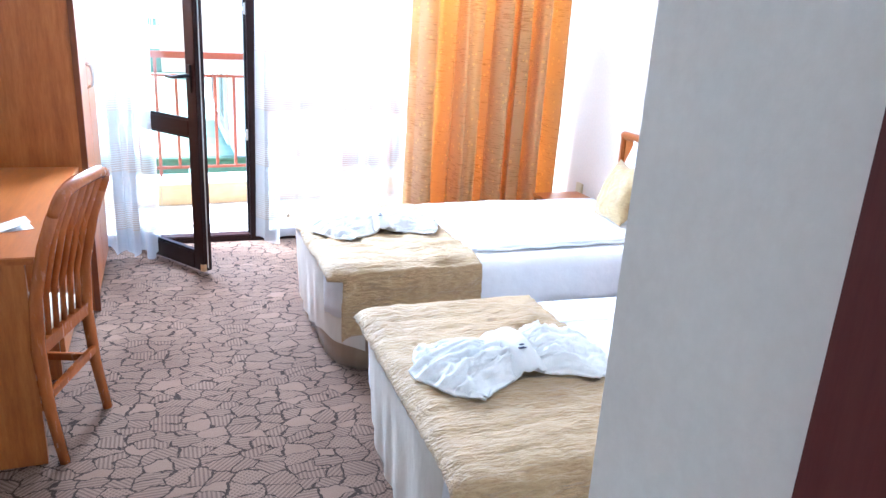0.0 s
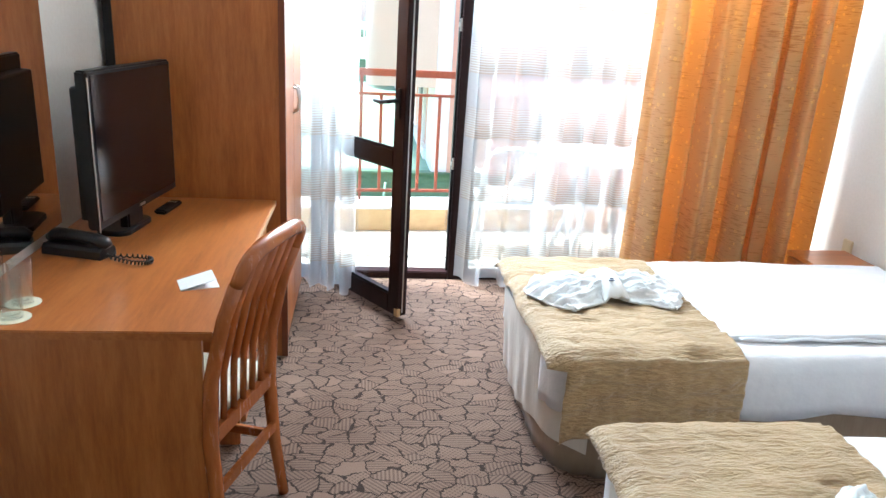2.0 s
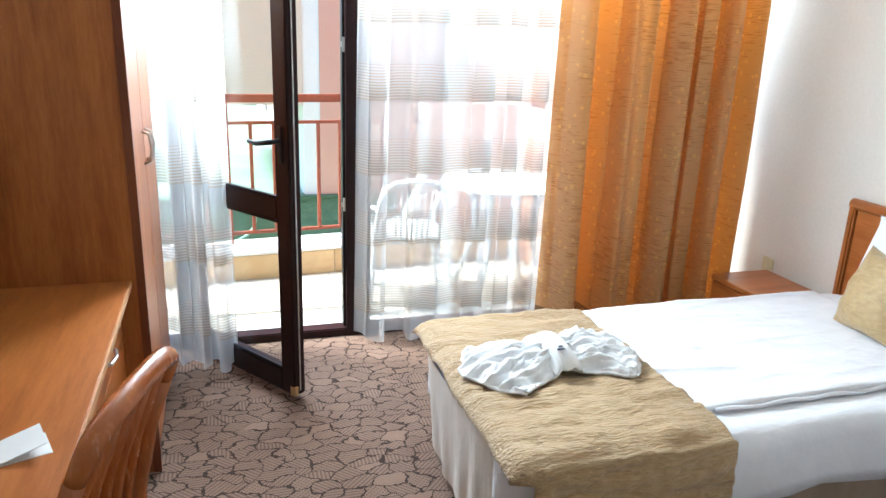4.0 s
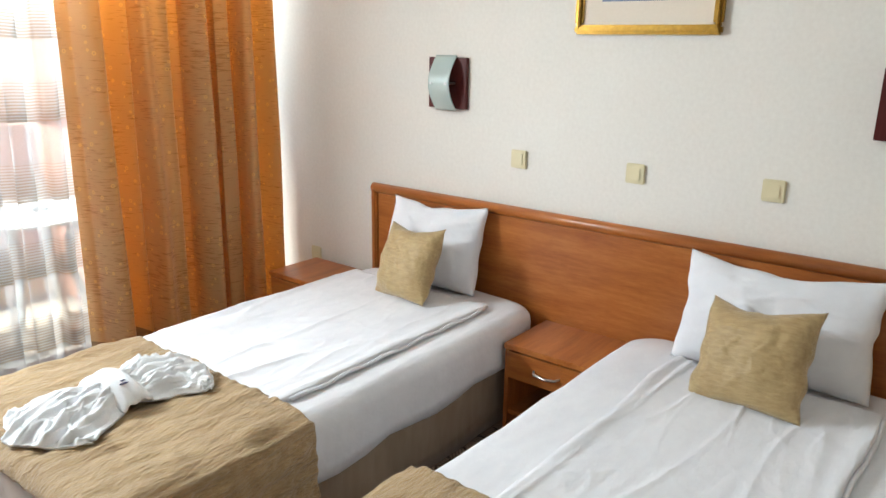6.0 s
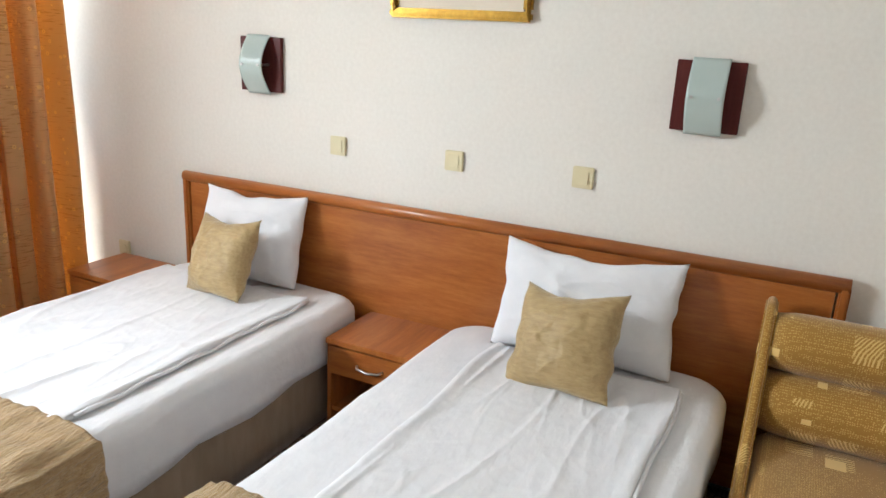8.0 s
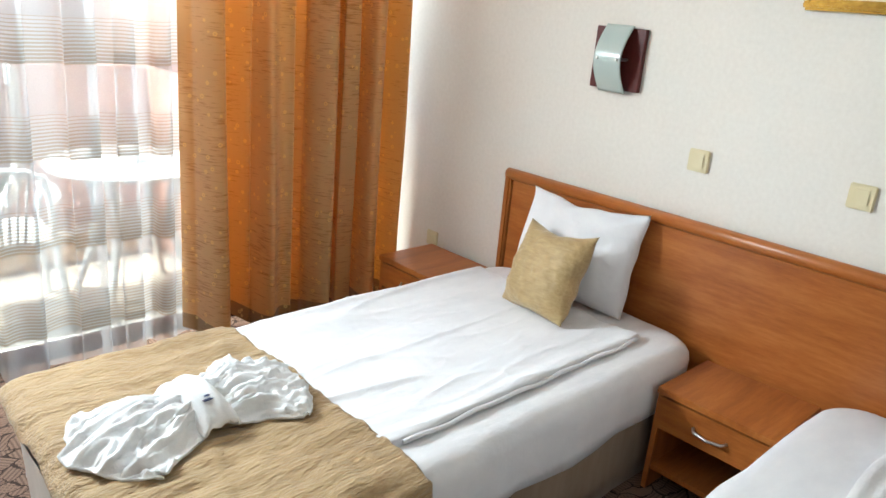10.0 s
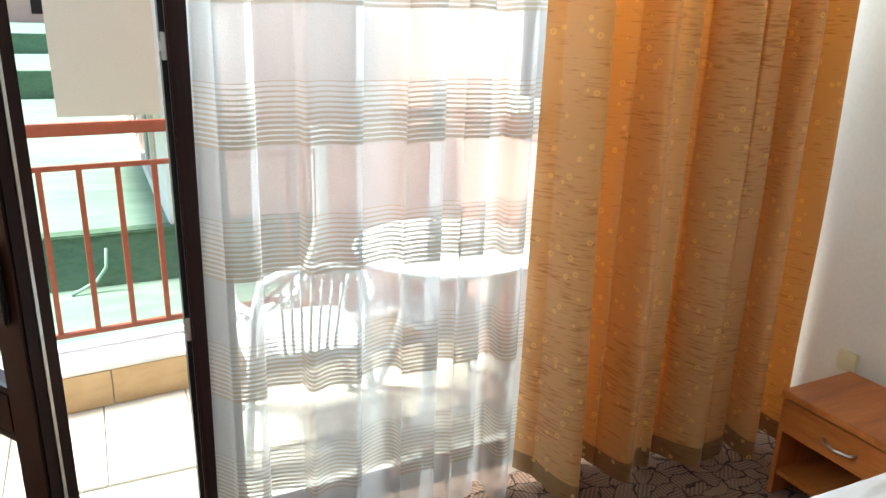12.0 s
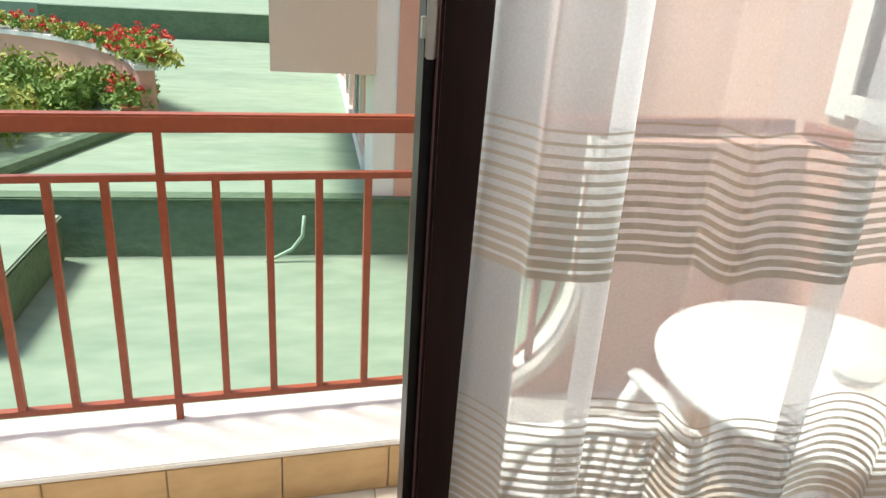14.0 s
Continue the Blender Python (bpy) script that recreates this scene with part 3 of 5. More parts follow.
# ---- curtains ----
def curtain(name, label, x0, x1, y0, y1, z0, z1, folds, depth, material, lean=0.0, seed=0.0, sag=0.02, nu=220, hem=None, overlap=0.03):
    t = thing(name, label, "curtain")

    def at(u, v):
        fold = depth * (math.sin(2 * math.pi * folds * (u + 0.06 * math.sin(7 * u + seed))) + 0.35 * math.sin(2 * math.pi * folds * 2.3 * u + seed * 3))
        fold *= 0.75 + 0.35 * (1 - v) + 0.25 * noise.noise(Vector((u * 6, v * 1.5, seed)))
        swing = 0.012 * noise.noise(Vector((u * 14, v * 3, seed + 5)))
        z = z0 + (z1 - z0) * v + (1 - v) * sag * math.sin(2 * math.pi * folds * u + 1.0)
        turn = 4 * math.pi * folds * (u + 0.06 * math.sin(7 * u + seed))
        back = overlap * min(1.0, 8 * u, 8 * (1 - u)) * (0.75 + 0.6 * noise.noise(Vector((u * 5, v * 0.6, seed + 2))))
        x = x0 + (x1 - x0) * u + lean * z - back * math.sin(turn)
        return Vector((x, y0 + (y1 - y0) * u + fold + swing, z))

    if hem:
        cut = hem / (z1 - z0)
        part("drape", grid(nu, 40, lambda u, v: at(u, cut + (1 - cut) * v)), material, t, smooth=True)
        part("hem", grid(nu, 3, lambda u, v: at(u, cut * v)), drape_hem, t, "darker doubled hem", smooth=True)
    else:
        part("voile", grid(nu, 60, at), material, t, smooth=True)
    return t


curtain("sheer_curtain", "white voile curtain with woven striped bands over the fixed pane", 0.575, 1.62, 5.0, 4.94, 0.03, 2.5, 5.2, 0.034, voile, 0.012, 0.7, nu=320, overlap=0.03)
curtain("sheer_curtain", "white voile curtain with woven striped bands gathered beside the open door", -0.335, -0.02, 4.93, 4.76, 0.035, 2.5, 3.2, 0.022, voile, 0.0, 2.1, nu=160, overlap=0.014)
curtain("drape_curtain", "amber gold jacquard drape glowing with daylight", 1.575, 2.63, 4.89, 4.80, 0.06, 2.5, 5.3, 0.1, drape, 0.006, 1.3, 0.02, nu=320, hem=0.075, overlap=0.034)


# ---- beds ----
BED1, BED2 = (3.05, 4.07), (1.50, 2.58)
# the bed beside the armchair stands slightly askew, its foot nearer the other bed
TURN2 = pose(2.70, 2.05, 0) @ Matrix.Rotation(radians(-1.3), 4, "Z") @ pose(-2.70, -2.05, 0)
ASKEW = {BED2[0]: TURN2}

def bed(y0, y1, label):
    t = thing("bed", label, "bed", group="twin beds")
    t.matrix_basis = ASKEW.get(y0, Matrix())
    x0, x1 = 0.66, 2.74
    part("base", slab(x0 + 0.03, x1, y0 + 0.02, y1 - 0.02, 0.0, 0.30, (0.2, 0.05, 0.05, 0.2), 0.01, 0.006, y0, 0.0, 0.03), skirt_cloth, t, "taupe fabric skirt", smooth=True)
    part("mattress", slab(x0, x1, y0, y1, 0.26, 0.485, (0.16, 0.12, 0.12, 0.16), 0.06, 0.016, y0 + 3, 0.0, 0.03, 0.05), linen, t, smooth=True)
    part("foot_cover", grid(60, 10, lambda u, v: Vector((
        x0 - 0.024 + 0.16 * (abs(2 * u - 1) ** 6) + 0.02 * (1 - v) + 0.006 * math.sin(u * 40 + 3 * noise.noise(Vector((u * 5, v, y0)))) * (1 - v),
        y0 + 0.01 + (y1 - y0 - 0.02) * u, 0.10 + 0.36 * v + 0.03 * math.sin(u * 9) * (1 - v)))), skirt_pale, t, "pale cover hanging over the foot end", smooth=True)
    return t


def ridge(x, y, z):
    """A thin raised crease where a noise field crosses zero."""
    return max(0.0, 1 - 7 * abs(noise.noise(Vector((x, y, z))))) ** 2


def cover(y0, y1, z, seed, label):
    """The folded top sheet lying on the mattress, with its rolled front edge."""
    t = thing("folded_sheet", label, "bed sheet", group="folded bed sheets")
    x0, x1 = 1.33, 2.52

    def at(u, v):
        x, y = x0 + (x1 - x0) * u, y0 + (y1 - y0) * v
        y += 0.02 * noise.noise(Vector((u * 3, v * 2, seed)))
        crease = 0.008 * noise.noise(Vector((x * 2.0, y * 7, seed))) + 0.007 * noise.noise(Vector((x * 5 + y * 5, y * 6, seed + 4)))
        crease += 0.007 * ridge(x * 0.9 + y * 0.5, y * 5.5, seed) + 0.004 * ridge(x * 2.2 - y * 2, y * 7.5, seed + 3) + 0.002 * ridge(x * 7, y * 8, seed + 6)
        crease *= 0.35 + 0.65 * abs(math.sin(2.3 * x + seed))
        edge = 0.008 * math.exp(-((v - 0.03) / 0.035) ** 2)
        edge += 0.010 * math.exp(-((v - 0.97) / 0.03) ** 2)
        roll = 0.0 if 0.0 < v < 1.0 else -0.016
        return Vector((x, y, z + 0.016 + crease + edge + roll))

    thicken(part("sheet", grid(130, 130, at), linen, t, smooth=True), 0.012)
    part("fold_edge", tube([(x0 + 0.05 + (x1 - x0 - 0.08) * k / 20, y0 - 0.004 + 0.02 * noise.noise(Vector((k / 20 * 3, 0, seed))), z + 0.012 + 0.004 * math.sin(k * 1.7)) for k in range(21)], 0.007, 8), linen, t, smooth=True)
    return t


def runner(y0, y1, z, seed, label, drop_near=0.27, drop_far=0.1):
    t = thing("bed_runner", label, "bed runner", group="bed runners")
    x0, x1 = 0.635, 1.335
    width, r = y1 - y0, 0.06
    total = drop_near + width + drop_far

    def at(u, v):
        s = v * total
        x = x0 + (x1 - x0) * u + 0.012 * noise.noise(Vector((u * 2, s * 6, seed)))
        rip = 0.012 * noise.noise(Vector((x * 6, s * 26, seed))) + 0.008 * noise.noise(Vector((x * 18, s * 12, seed + 2)))
        if s < drop_near or s > drop_near + width:
            x += 0.06 * (1 - u)
        if s < drop_near:
            k = (drop_near - s) / drop_near
            y, zz = y0 - 0.022 - 0.02 * k + rip - 0.012 * k * math.sin(u * 11 + seed), z - (drop_near - s)
        elif s < drop_near + width:
            y, zz = y0 + (s - drop_near), z + 0.02 + rip
        else:
            k = (s - drop_near - width) / drop_far
            y, zz = y1 + 0.022 + 0.02 * k + rip, z - (s - drop_near - width)
        near, far = s - drop_near, drop_near + width - s
        for d0, sign in ((near, 1), (far, -1)):
            if 0 <= d0 < r:
                f = 1 - d0 / r
                zz -= 0.028 * f * f
                y -= sign * 0.012 * f
        foot = max(0.0, 1 - u / 0.08)
        zz -= 0.035 * foot * foot
        return Vector((x, y, zz))

    thicken(part("cloth", grid(70, 150, at), gold, t, smooth=True), 0.006, 1.0)
    return t


def towel_bow(x, y, z, rz, label):
    t = thing("folded_towel", label, "towel", (x, y, z), rz, group="towels folded into bows")

    def lobe(side, seed, spread, reach):
        def at(u, v):
            s = 2 * v - 1
            half = 0.085 + (spread - 0.085) * math.sin(0.5 * math.pi * min(1.0, u * 1.05)) ** 0.8
            fan = reach * u * math.sqrt(max(0.05, 1 - 0.6 * (s * u) ** 2))
            wave = s * 11 + seed + 2.4 * noise.noise(Vector((s * 1.6, u * 0.8, seed)))
            pleat = 1 - 2 * abs(math.sin(wave)) ** 0.7
            h = (0.045 * (1 - u) + 0.016 * math.sin(math.pi * min(1, u * 1.05)) + 0.02) * (1 - s * s) + 0.009 * pleat * (0.6 + 0.6 * u) * (1 - s ** 6)
            h += 0.014 * noise.noise(Vector((u * 4, s * 3, seed + 2))) + 0.012 * noise.noise(Vector((u * 5, s * 9, seed))) + 0.010 * ridge(u * 2.2, s * 4.5, seed + 3) + 0.006 * ridge(u * 4 + s, s * 7, seed + 9)
            fan *= 1 + u * (0.015 * pleat + 0.12 * noise.noise(Vector((s * 2.2, seed, 3))))
            h *= 1 - max(0.0, u - 0.9) * 6.5
            yy = s * half + 0.02 * noise.noise(Vector((u * 4, s * 3, seed + 7)))
            return Vector((side * (0.02 + fan), yy, max(0.01, h + 0.006)))
        thicken(part("loop", grid(56, 130, at), terry, t, smooth=True), 0.008, 0.0)

    lobe(-1, 0.4, 0.19, 0.3)
    lobe(1, 1.9, 0.205, 0.3)
    knot = part("knot", grid(30, 40, lambda u, v: Vector((
        0.055 * math.cos(math.pi * u) * (1 - 0.1 * math.cos(6 * v)),
        (v - 0.5) * 0.25,
        0.012 + 0.085 * math.sin(math.pi * u) ** 0.7 * math.sin(math.pi * (0.02 + 0.96 * v)) ** 0.5 + 0.005 * math.sin(u * 20)))), terry, t, smooth=True)
    thicken(knot, 0.008, 0.0)
    part("woven_mark", boxes((-0.02, 0.012, -0.075, -0.066, 0.083, 0.085), (-0.01, 0.02, -0.062, -0.056, 0.088, 0.09)), ink, t, "small navy woven mark")
    return t


def pillow(name, label, category, w, h, thick, m, material, seed, corner=0.05, sag=0.03, group=""):
    """A stuffed square standing on its lower edge: width along local x, height along z, faces along y."""
    t = new(name)
    t.matrix_basis = m
    tagged(t, label, category, group)

    def side(sign):
        def at(u, v):
            a, b = 2 * u - 1, 2 * v - 1
            fill = max(0.0, (1 - abs(a) ** 2.6)) ** 0.6 * max(0.0, (1 - abs(b) ** 2.6)) ** 0.6
            pinch = 1 - corner * (1 - abs(a * b)) * (abs(a) ** 8 + abs(b) ** 8)
            wr = 0.1 * noise.noise(Vector((a * 2.2, b * 2.2, seed))) + 0.06 * noise.noise(Vector((a * 6, b * 3, seed + 9))) + 0.07 * ridge(a * 1.6 + b, b * 1.8, seed + 5) - 0.05 * ridge(a * 2.4, b * 1.5 - a, seed + 8)
            y = sign * thick / 2 * fill * (1 + wr) + 0.02 * noise.noise(Vector((a * 1.6, b * 1.6, seed + 3))) * max(abs(a), abs(b)) ** 4
            slump = sag * (1 - a * a) * max(0, b) * (1 + 0.5 * noise.noise(Vector((a * 2.5, seed, 4))))
            return Vector((a * w / 2 * pinch + 0.01 * noise.noise(Vector((b * 3, seed, 1))), y, (b + 1) * h / 2 * pinch - slump + h * (1 - pinch) / 2))
        return at

    bm = grid(48, 48, side(1))
    other = grid(48, 48, side(-1))
    me = bpy.data.meshes.new("tmp")
    other.to_mesh(me)
    other.free()
    bm.from_mesh(me)
    bpy.data.meshes.remove(me)
    bmesh.ops.remove_doubles(bm, verts=bm.verts, dist=0.0015)
    part("stuffed_case", bm, material, t, smooth=True)
    return t


bed(*BED1, "single bed with white mattress cover and taupe skirt by the window")
bed(*BED2, "single bed with white mattress cover and taupe skirt beside the armchair")
cover(3.19, 4.03, 0.485, 1.0, "white cotton top sheet folded over the window-side bed")
cover(1.64, 2.33, 0.485, 5.0, "white cotton top sheet folded over the armchair-side bed").matrix_basis = TURN2
runner(*BED1, 0.485, 0.3, "gold crinkled jacquard runner across the foot of a bed")
runner(*BED2, 0.485, 4.1, "gold crinkled jacquard runner across the foot of a bed").matrix_basis = TURN2
towel_bow(0.995, 3.58, 0.513, 7, "white towel folded into a bow on the gold runner")
towel_bow(1.01, 2.06, 0.513, 7, "white towel folded into a bow on the gold runner")
pillow("pillow", "white cotton pillow leaning on the wooden headboard", "pillow", 0.54, 0.42, 0.17, pose(2.58, 3.60, 0.49, 16, 0, 95), linen, 1.0, 0.05, 0.025, group="bed pillows")
pillow("pillow", "white cotton pillow leaning on the wooden headboard", "pillow", 0.67, 0.42, 0.18, pose(2.56, 2.03, 0.49, 18, 0, 92), linen, 6.0, 0.075, 0.035, group="bed pillows")
pillow("cushion", "square gold cushion leaning on a white pillow", "cushion", 0.35, 0.36, 0.15, pose(2.33, 3.56, 0.495, 24, 4, 84), gold_cushion, 2.5, 0.09, 0.025, group="gold cushions")
pillow("cushion", "square gold cushion leaning on a white pillow", "cushion", 0.37, 0.37, 0.16, pose(2.27, 2.02, 0.49, 30, 5, 84), gold_cushion, 8.5, 0.09, 0.025, group="gold cushions")

# ---- headboard, nightstands ----
hb = thing("headboard", "long cherry-wood headboard panel with moulded edge on the wall", "headboard", (2.77, 2.66, 0))
part("panel", box(-0.012, 0.028, -1.42, 1.42, 0.04, 0.86), wood_y, hb)
part("top_moulding", tube([(-0.004, -1.46, 0.885), (-0.004, 1.46, 0.885)], 0.026, 14, 1.0), wood_y, hb, "rounded reddish top moulding", smooth=True)
for y in (-1.445, 1.445):
    part("side_moulding", box(-0.028, 0.028, y - 0.018, y + 0.018, 0.0, 0.885, 0.008), wood_z, hb)


def nightstand(y0, y1, label):
    t = thing("nightstand", label, "nightstand", (2.41, y0, 0), group="nightstands")
    w_, d_ = y1 - y0, 0.34
    part("top", box(-0.01, d_, -0.004, w_ + 0.004, 0.385, 0.41, 0.003), wood_x, t)
    part("side_panel", box(0.0, d_ - 0.01, 0.0, 0.018, 0.0, 0.385), wood_z, t)
    part("side_panel", box(0.0, d_ - 0.01, w_ - 0.018, w_, 0.0, 0.385), wood_z, t)
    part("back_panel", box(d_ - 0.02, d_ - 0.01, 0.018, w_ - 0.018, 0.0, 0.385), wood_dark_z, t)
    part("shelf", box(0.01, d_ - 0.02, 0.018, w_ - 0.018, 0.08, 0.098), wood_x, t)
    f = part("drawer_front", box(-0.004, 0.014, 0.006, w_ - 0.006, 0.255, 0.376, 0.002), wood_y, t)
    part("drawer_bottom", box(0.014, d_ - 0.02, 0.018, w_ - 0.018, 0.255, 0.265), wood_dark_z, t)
    c = w_ / 2
    part("handle", tube([(-0.004, c + 0.06, 0.318), (-0.024, c + 0.048, 0.315), (-0.03, c, 0.31), (-0.024, c - 0.048, 0.315), (-0.004, c - 0.06, 0.318)], 0.0055), steel, f, "bowed steel handle", smooth=True)
    return t


nightstand(4.11, 4.57, "cherry-wood nightstand with one drawer between bed and drape")
nightstand(2.61, 3.02, "cherry-wood nightstand with one drawer between the two beds")


# ---- wall things on the bed wall ----
def sconce(y, z, label):
    t = thing("wall_lamp", label, "wall lamp", (E_X, y, z), group="wall lamps")
    part("back_board", box(-0.022, 0.0, -0.112, 0.112, -0.118, 0.118, 0.002), mahogany_red, t, "mahogany back board")
    sh = thicken(part("shade", grid(24, 14, lambda u, v: Vector((-0.03 - 0.062 * math.sin(math.pi * u), (v - 0.5) * 0.122, -0.128 + 0.256 * u))), frosted, t, "bowed frosted glass shade", smooth=True), 0.005)
    for y2 in (-0.044, 0.044):
        part("glass_clip", tube([(-0.02, y2, 0.0), (-0.098, y2, 0.0)], 0.006, 8), steel, t)
    return t


sconce(3.645, 1.447, "wall lamp with bowed frosted glass on a mahogany board")
sconce(1.735, 1.455, "wall lamp with bowed frosted glass on a mahogany board")


def switch(y):
    t = thing("light_switch", "ivory plastic light switch on the cream wall", "light switch", (E_X, y, 1.125), group="light switches")
    part("plate", box(-0.012, 0.0, -0.041, 0.041, -0.041, 0.041, 0.004), ivory, t)
    part("rocker", box(-0.017, -0.01, -0.024, 0.024, -0.026, 0.026, 0.003, Matrix.Rotation(radians(4), 4, "Y")), ivory, t)


for y in (3.235, 2.672, 2.135):
    switch(y)
so = thing("wall_socket", "ivory socket low on the cream wall beside the drape", "socket", (E_X, 4.62, 0.42))
part("plate", box(-0.012, 0.0, -0.04, 0.04, -0.04, 0.04, 0.004), ivory, so)
part("well", lathe([(0.02, 0), (0.02, 0.003)], 20, pose(-0.0155, 0, 0, 0, 90, 0)), ivory, so)


def picture():
    t = thing("framed_picture", "blue print in a cream mount and gilt frame", "picture", (E_X, 2.683, 1.672))
    W2, H, b = 0.30, 0.46, 0.036
    part("print", box(-0.010, -0.006, -0.19, 0.19, 0.125, 0.37), print_blue, t)
    part("mount", boxes((-0.013, -0.002, -W2 + b, W2 - b, b, 0.125), (-0.013, -0.002, -W2 + b, W2 - b, 0.37, H - b), (-0.013, -0.002, -W2 + b, -0.19, 0.125, 0.37), (-0.013, -0.002, 0.19, W2 - b, 0.125, 0.37)), mat_card, t)
    for a, bb, c, d2 in ((-W2, W2, 0, b), (-W2, W2, H - b, H)):
        part("frame_bar", boxes((-0.03, 0.0, a, bb, c, d2, 0.008), (-0.038, -0.028, a + 0.004, bb - 0.004, c + b * 0.3, c + b * 0.65, 0.004)), gilt, t)
    for a, bb in ((-W2, -W2 + b), (W2 - b, W2)):
        part("frame_bar", boxes((-0.029, 0.0, a, bb, b, H - b, 0.008), (-0.037, -0.027, a + b * 0.3, a + b * 0.65, b - 0.02, H - b + 0.02, 0.004)), gilt, t)


picture()


# ---- armchair ----
def armchair():
    t = thing("armchair", "low ochre upholstered armchair with squares pattern and rolled back", "armchair", (0, 0, 0))
    y0, y1 = 0.78, 1.40
    part("base", box(1.82, 2.66, y0, y1, 0.02, 0.26, 0.02), upholstery, t)
    part("seat_cushion", slab(1.78, 2.56, y0, y1, 0.25, 0.43, (0.05,) * 4, 0.05, 0.01, 2.0), upholstery, t, smooth=True)
    for zc, xc, r in ((0.525, 2.55, 0.115), (0.715, 2.60, 0.105)):
        part("back_roll", tube([(xc, y0 + (y1 - y0) * k / 12, zc) for k in range(13)], [r * (1 - 0.12 * abs(k / 6 - 1) ** 8) for k in range(13)], 20, 0.95), upholstery, t, "bolster of the backrest", smooth=True)
    part("back_board", box(2.60, 2.70, y0, y1, 0.05, 0.78, 0.015), upholstery, t)
    for ya, yb in ((y1 + 0.002, y1 + 0.042), (y0 - 0.042, y0 - 0.002)):
        edge = [(2.70, 0.0), (2.70, 0.80), (2.66, 0.825), (2.58, 0.815), (2.53, 0.76), (2.49, 0.66), (2.43, 0.55), (2.33, 0.46), (2.15, 0.41), (1.92, 0.39), (1.80, 0.37), (1.78, 0.34), (1.78, 0.0)]
        part("side_panel", loft([[Vector((x, ya, z)) for x, z in edge], [Vector((x, yb, z)) for x, z in edge]]), upholstery, t)
        part("side_piping", tube([(x, (ya + yb) / 2, z) for x, z in edge[1:-1]], 0.015, 10), upholstery, t, smooth=True)


armchair()


# ---- desk, wardrobe, mirror ----
def desk():
    t = thing("desk", "cherry-laminate writing desk with drawers along the wall", "desk")
    part("top", box(W_X, -0.365, 2.655, 4.03, 0.725, 0.75, 0.003), wood_y, t)
    part("front_edge", box(-0.366, -0.362, 2.66, 4.03, 0.727, 0.748), edge_pale, t, "pale edge strip")
    part("end_panel", box(W_X + 0.03, -0.40, 2.67, 2.69, 0.0, 0.725), wood_z, t)
    part("inner_panel", box(W_X + 0.03, -0.42, 3.30, 3.32, 0.0, 0.725), wood_z, t)
    part("far_panel", box(W_X + 0.03, -0.42, 4.005, 4.025, 0.0, 0.725), wood_z, t)
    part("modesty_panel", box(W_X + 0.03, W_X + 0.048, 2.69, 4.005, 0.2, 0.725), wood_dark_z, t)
    for z0, z1 in ((0.565, 0.718), (0.405, 0.558), (0.08, 0.398)):
        f = part("drawer_front", box(-0.42, -0.402, 3.325, 4.0, z0, z1, 0.002), wood_y, t)
        c = (z0 + z1) / 2
        part("handle", tube([(-0.402, 3.60, c), (-0.382, 3.61, c), (-0.374, 3.66, c), (-0.382, 3.71, c), (-0.402, 3.72, c)], 0.0055), steel, f, "bowed steel handle", smooth=True)
    for z in (0.63, 0.535):
        part("screw_cap", lathe([(0.007, 0), (0.007, 0.002), (0.004, 0.003)], 12, pose(-0.93, 2.67, z, 90, 0, 0)), edge_pale, t)


desk()


def wardrobe():
    t = thing("wardrobe", "tall cherry-laminate wardrobe with steel handles beside the desk", "wardrobe")
    part("side_panel", box(-0.99, -0.345, 4.035, 4.055, 0.0, 2.1), wood_z, t)
    # black strip that paints in the shadow gap between wardrobe and wall
    part("shadow_gap_strip", box(-1.03, -0.995, 4.045, 4.08, 0.0, 2.1), black_plastic, t, "dark shadow strip by the wall")
    part("far_side_panel", box(-1.03, -0.345, 4.83, 4.85, 0.0, 2.1), wood_z, t)
    part("top_panel", box(-1.03, -0.345, 4.055, 4.83, 2.08, 2.1), wood_x, t)
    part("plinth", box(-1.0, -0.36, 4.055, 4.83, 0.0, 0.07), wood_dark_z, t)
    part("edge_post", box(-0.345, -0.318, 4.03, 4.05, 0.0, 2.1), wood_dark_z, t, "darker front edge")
    for a, b in ((4.052, 4.44), (4.445, 4.85)):
        dd = part("door", box(-0.343, -0.323, a, b, 0.07, 2.095, 0.002), wood_z, t)
        y = 4.40 if a < 4.2 else 4.485
        part("handle", tube([(-0.323, y, 1.08), (-0.30, y, 1.09), (-0.293, y, 1.14), (-0.30, y, 1.19), (-0.323, y, 1.20)], 0.006), steel, dd, "bowed steel handle", smooth=True)


wardrobe()

mi = thing("wall_mirror", "tall wall mirror with dark edge above the desk", "mirror", (W_X, 3.22, 0.79))
part("backing", box(0.0, 0.012, -0.25, 0.25, 0.0, 1.2), wood_z, mi)
part("glass", box(0.012, 0.017, -0.248, 0.25, 0.002, 1.2), mirror_m, mi)
part("side_strip", box(0.0, 0.02, -0.265, -0.25, 0.0, 1.2), black_plastic, mi)
part("shelf_board", box(0.0, 0.022, -0.37, -0.265, -0.035, 1.2, 0.002), wood_z, mi, "cherry-wood board beside the glass")


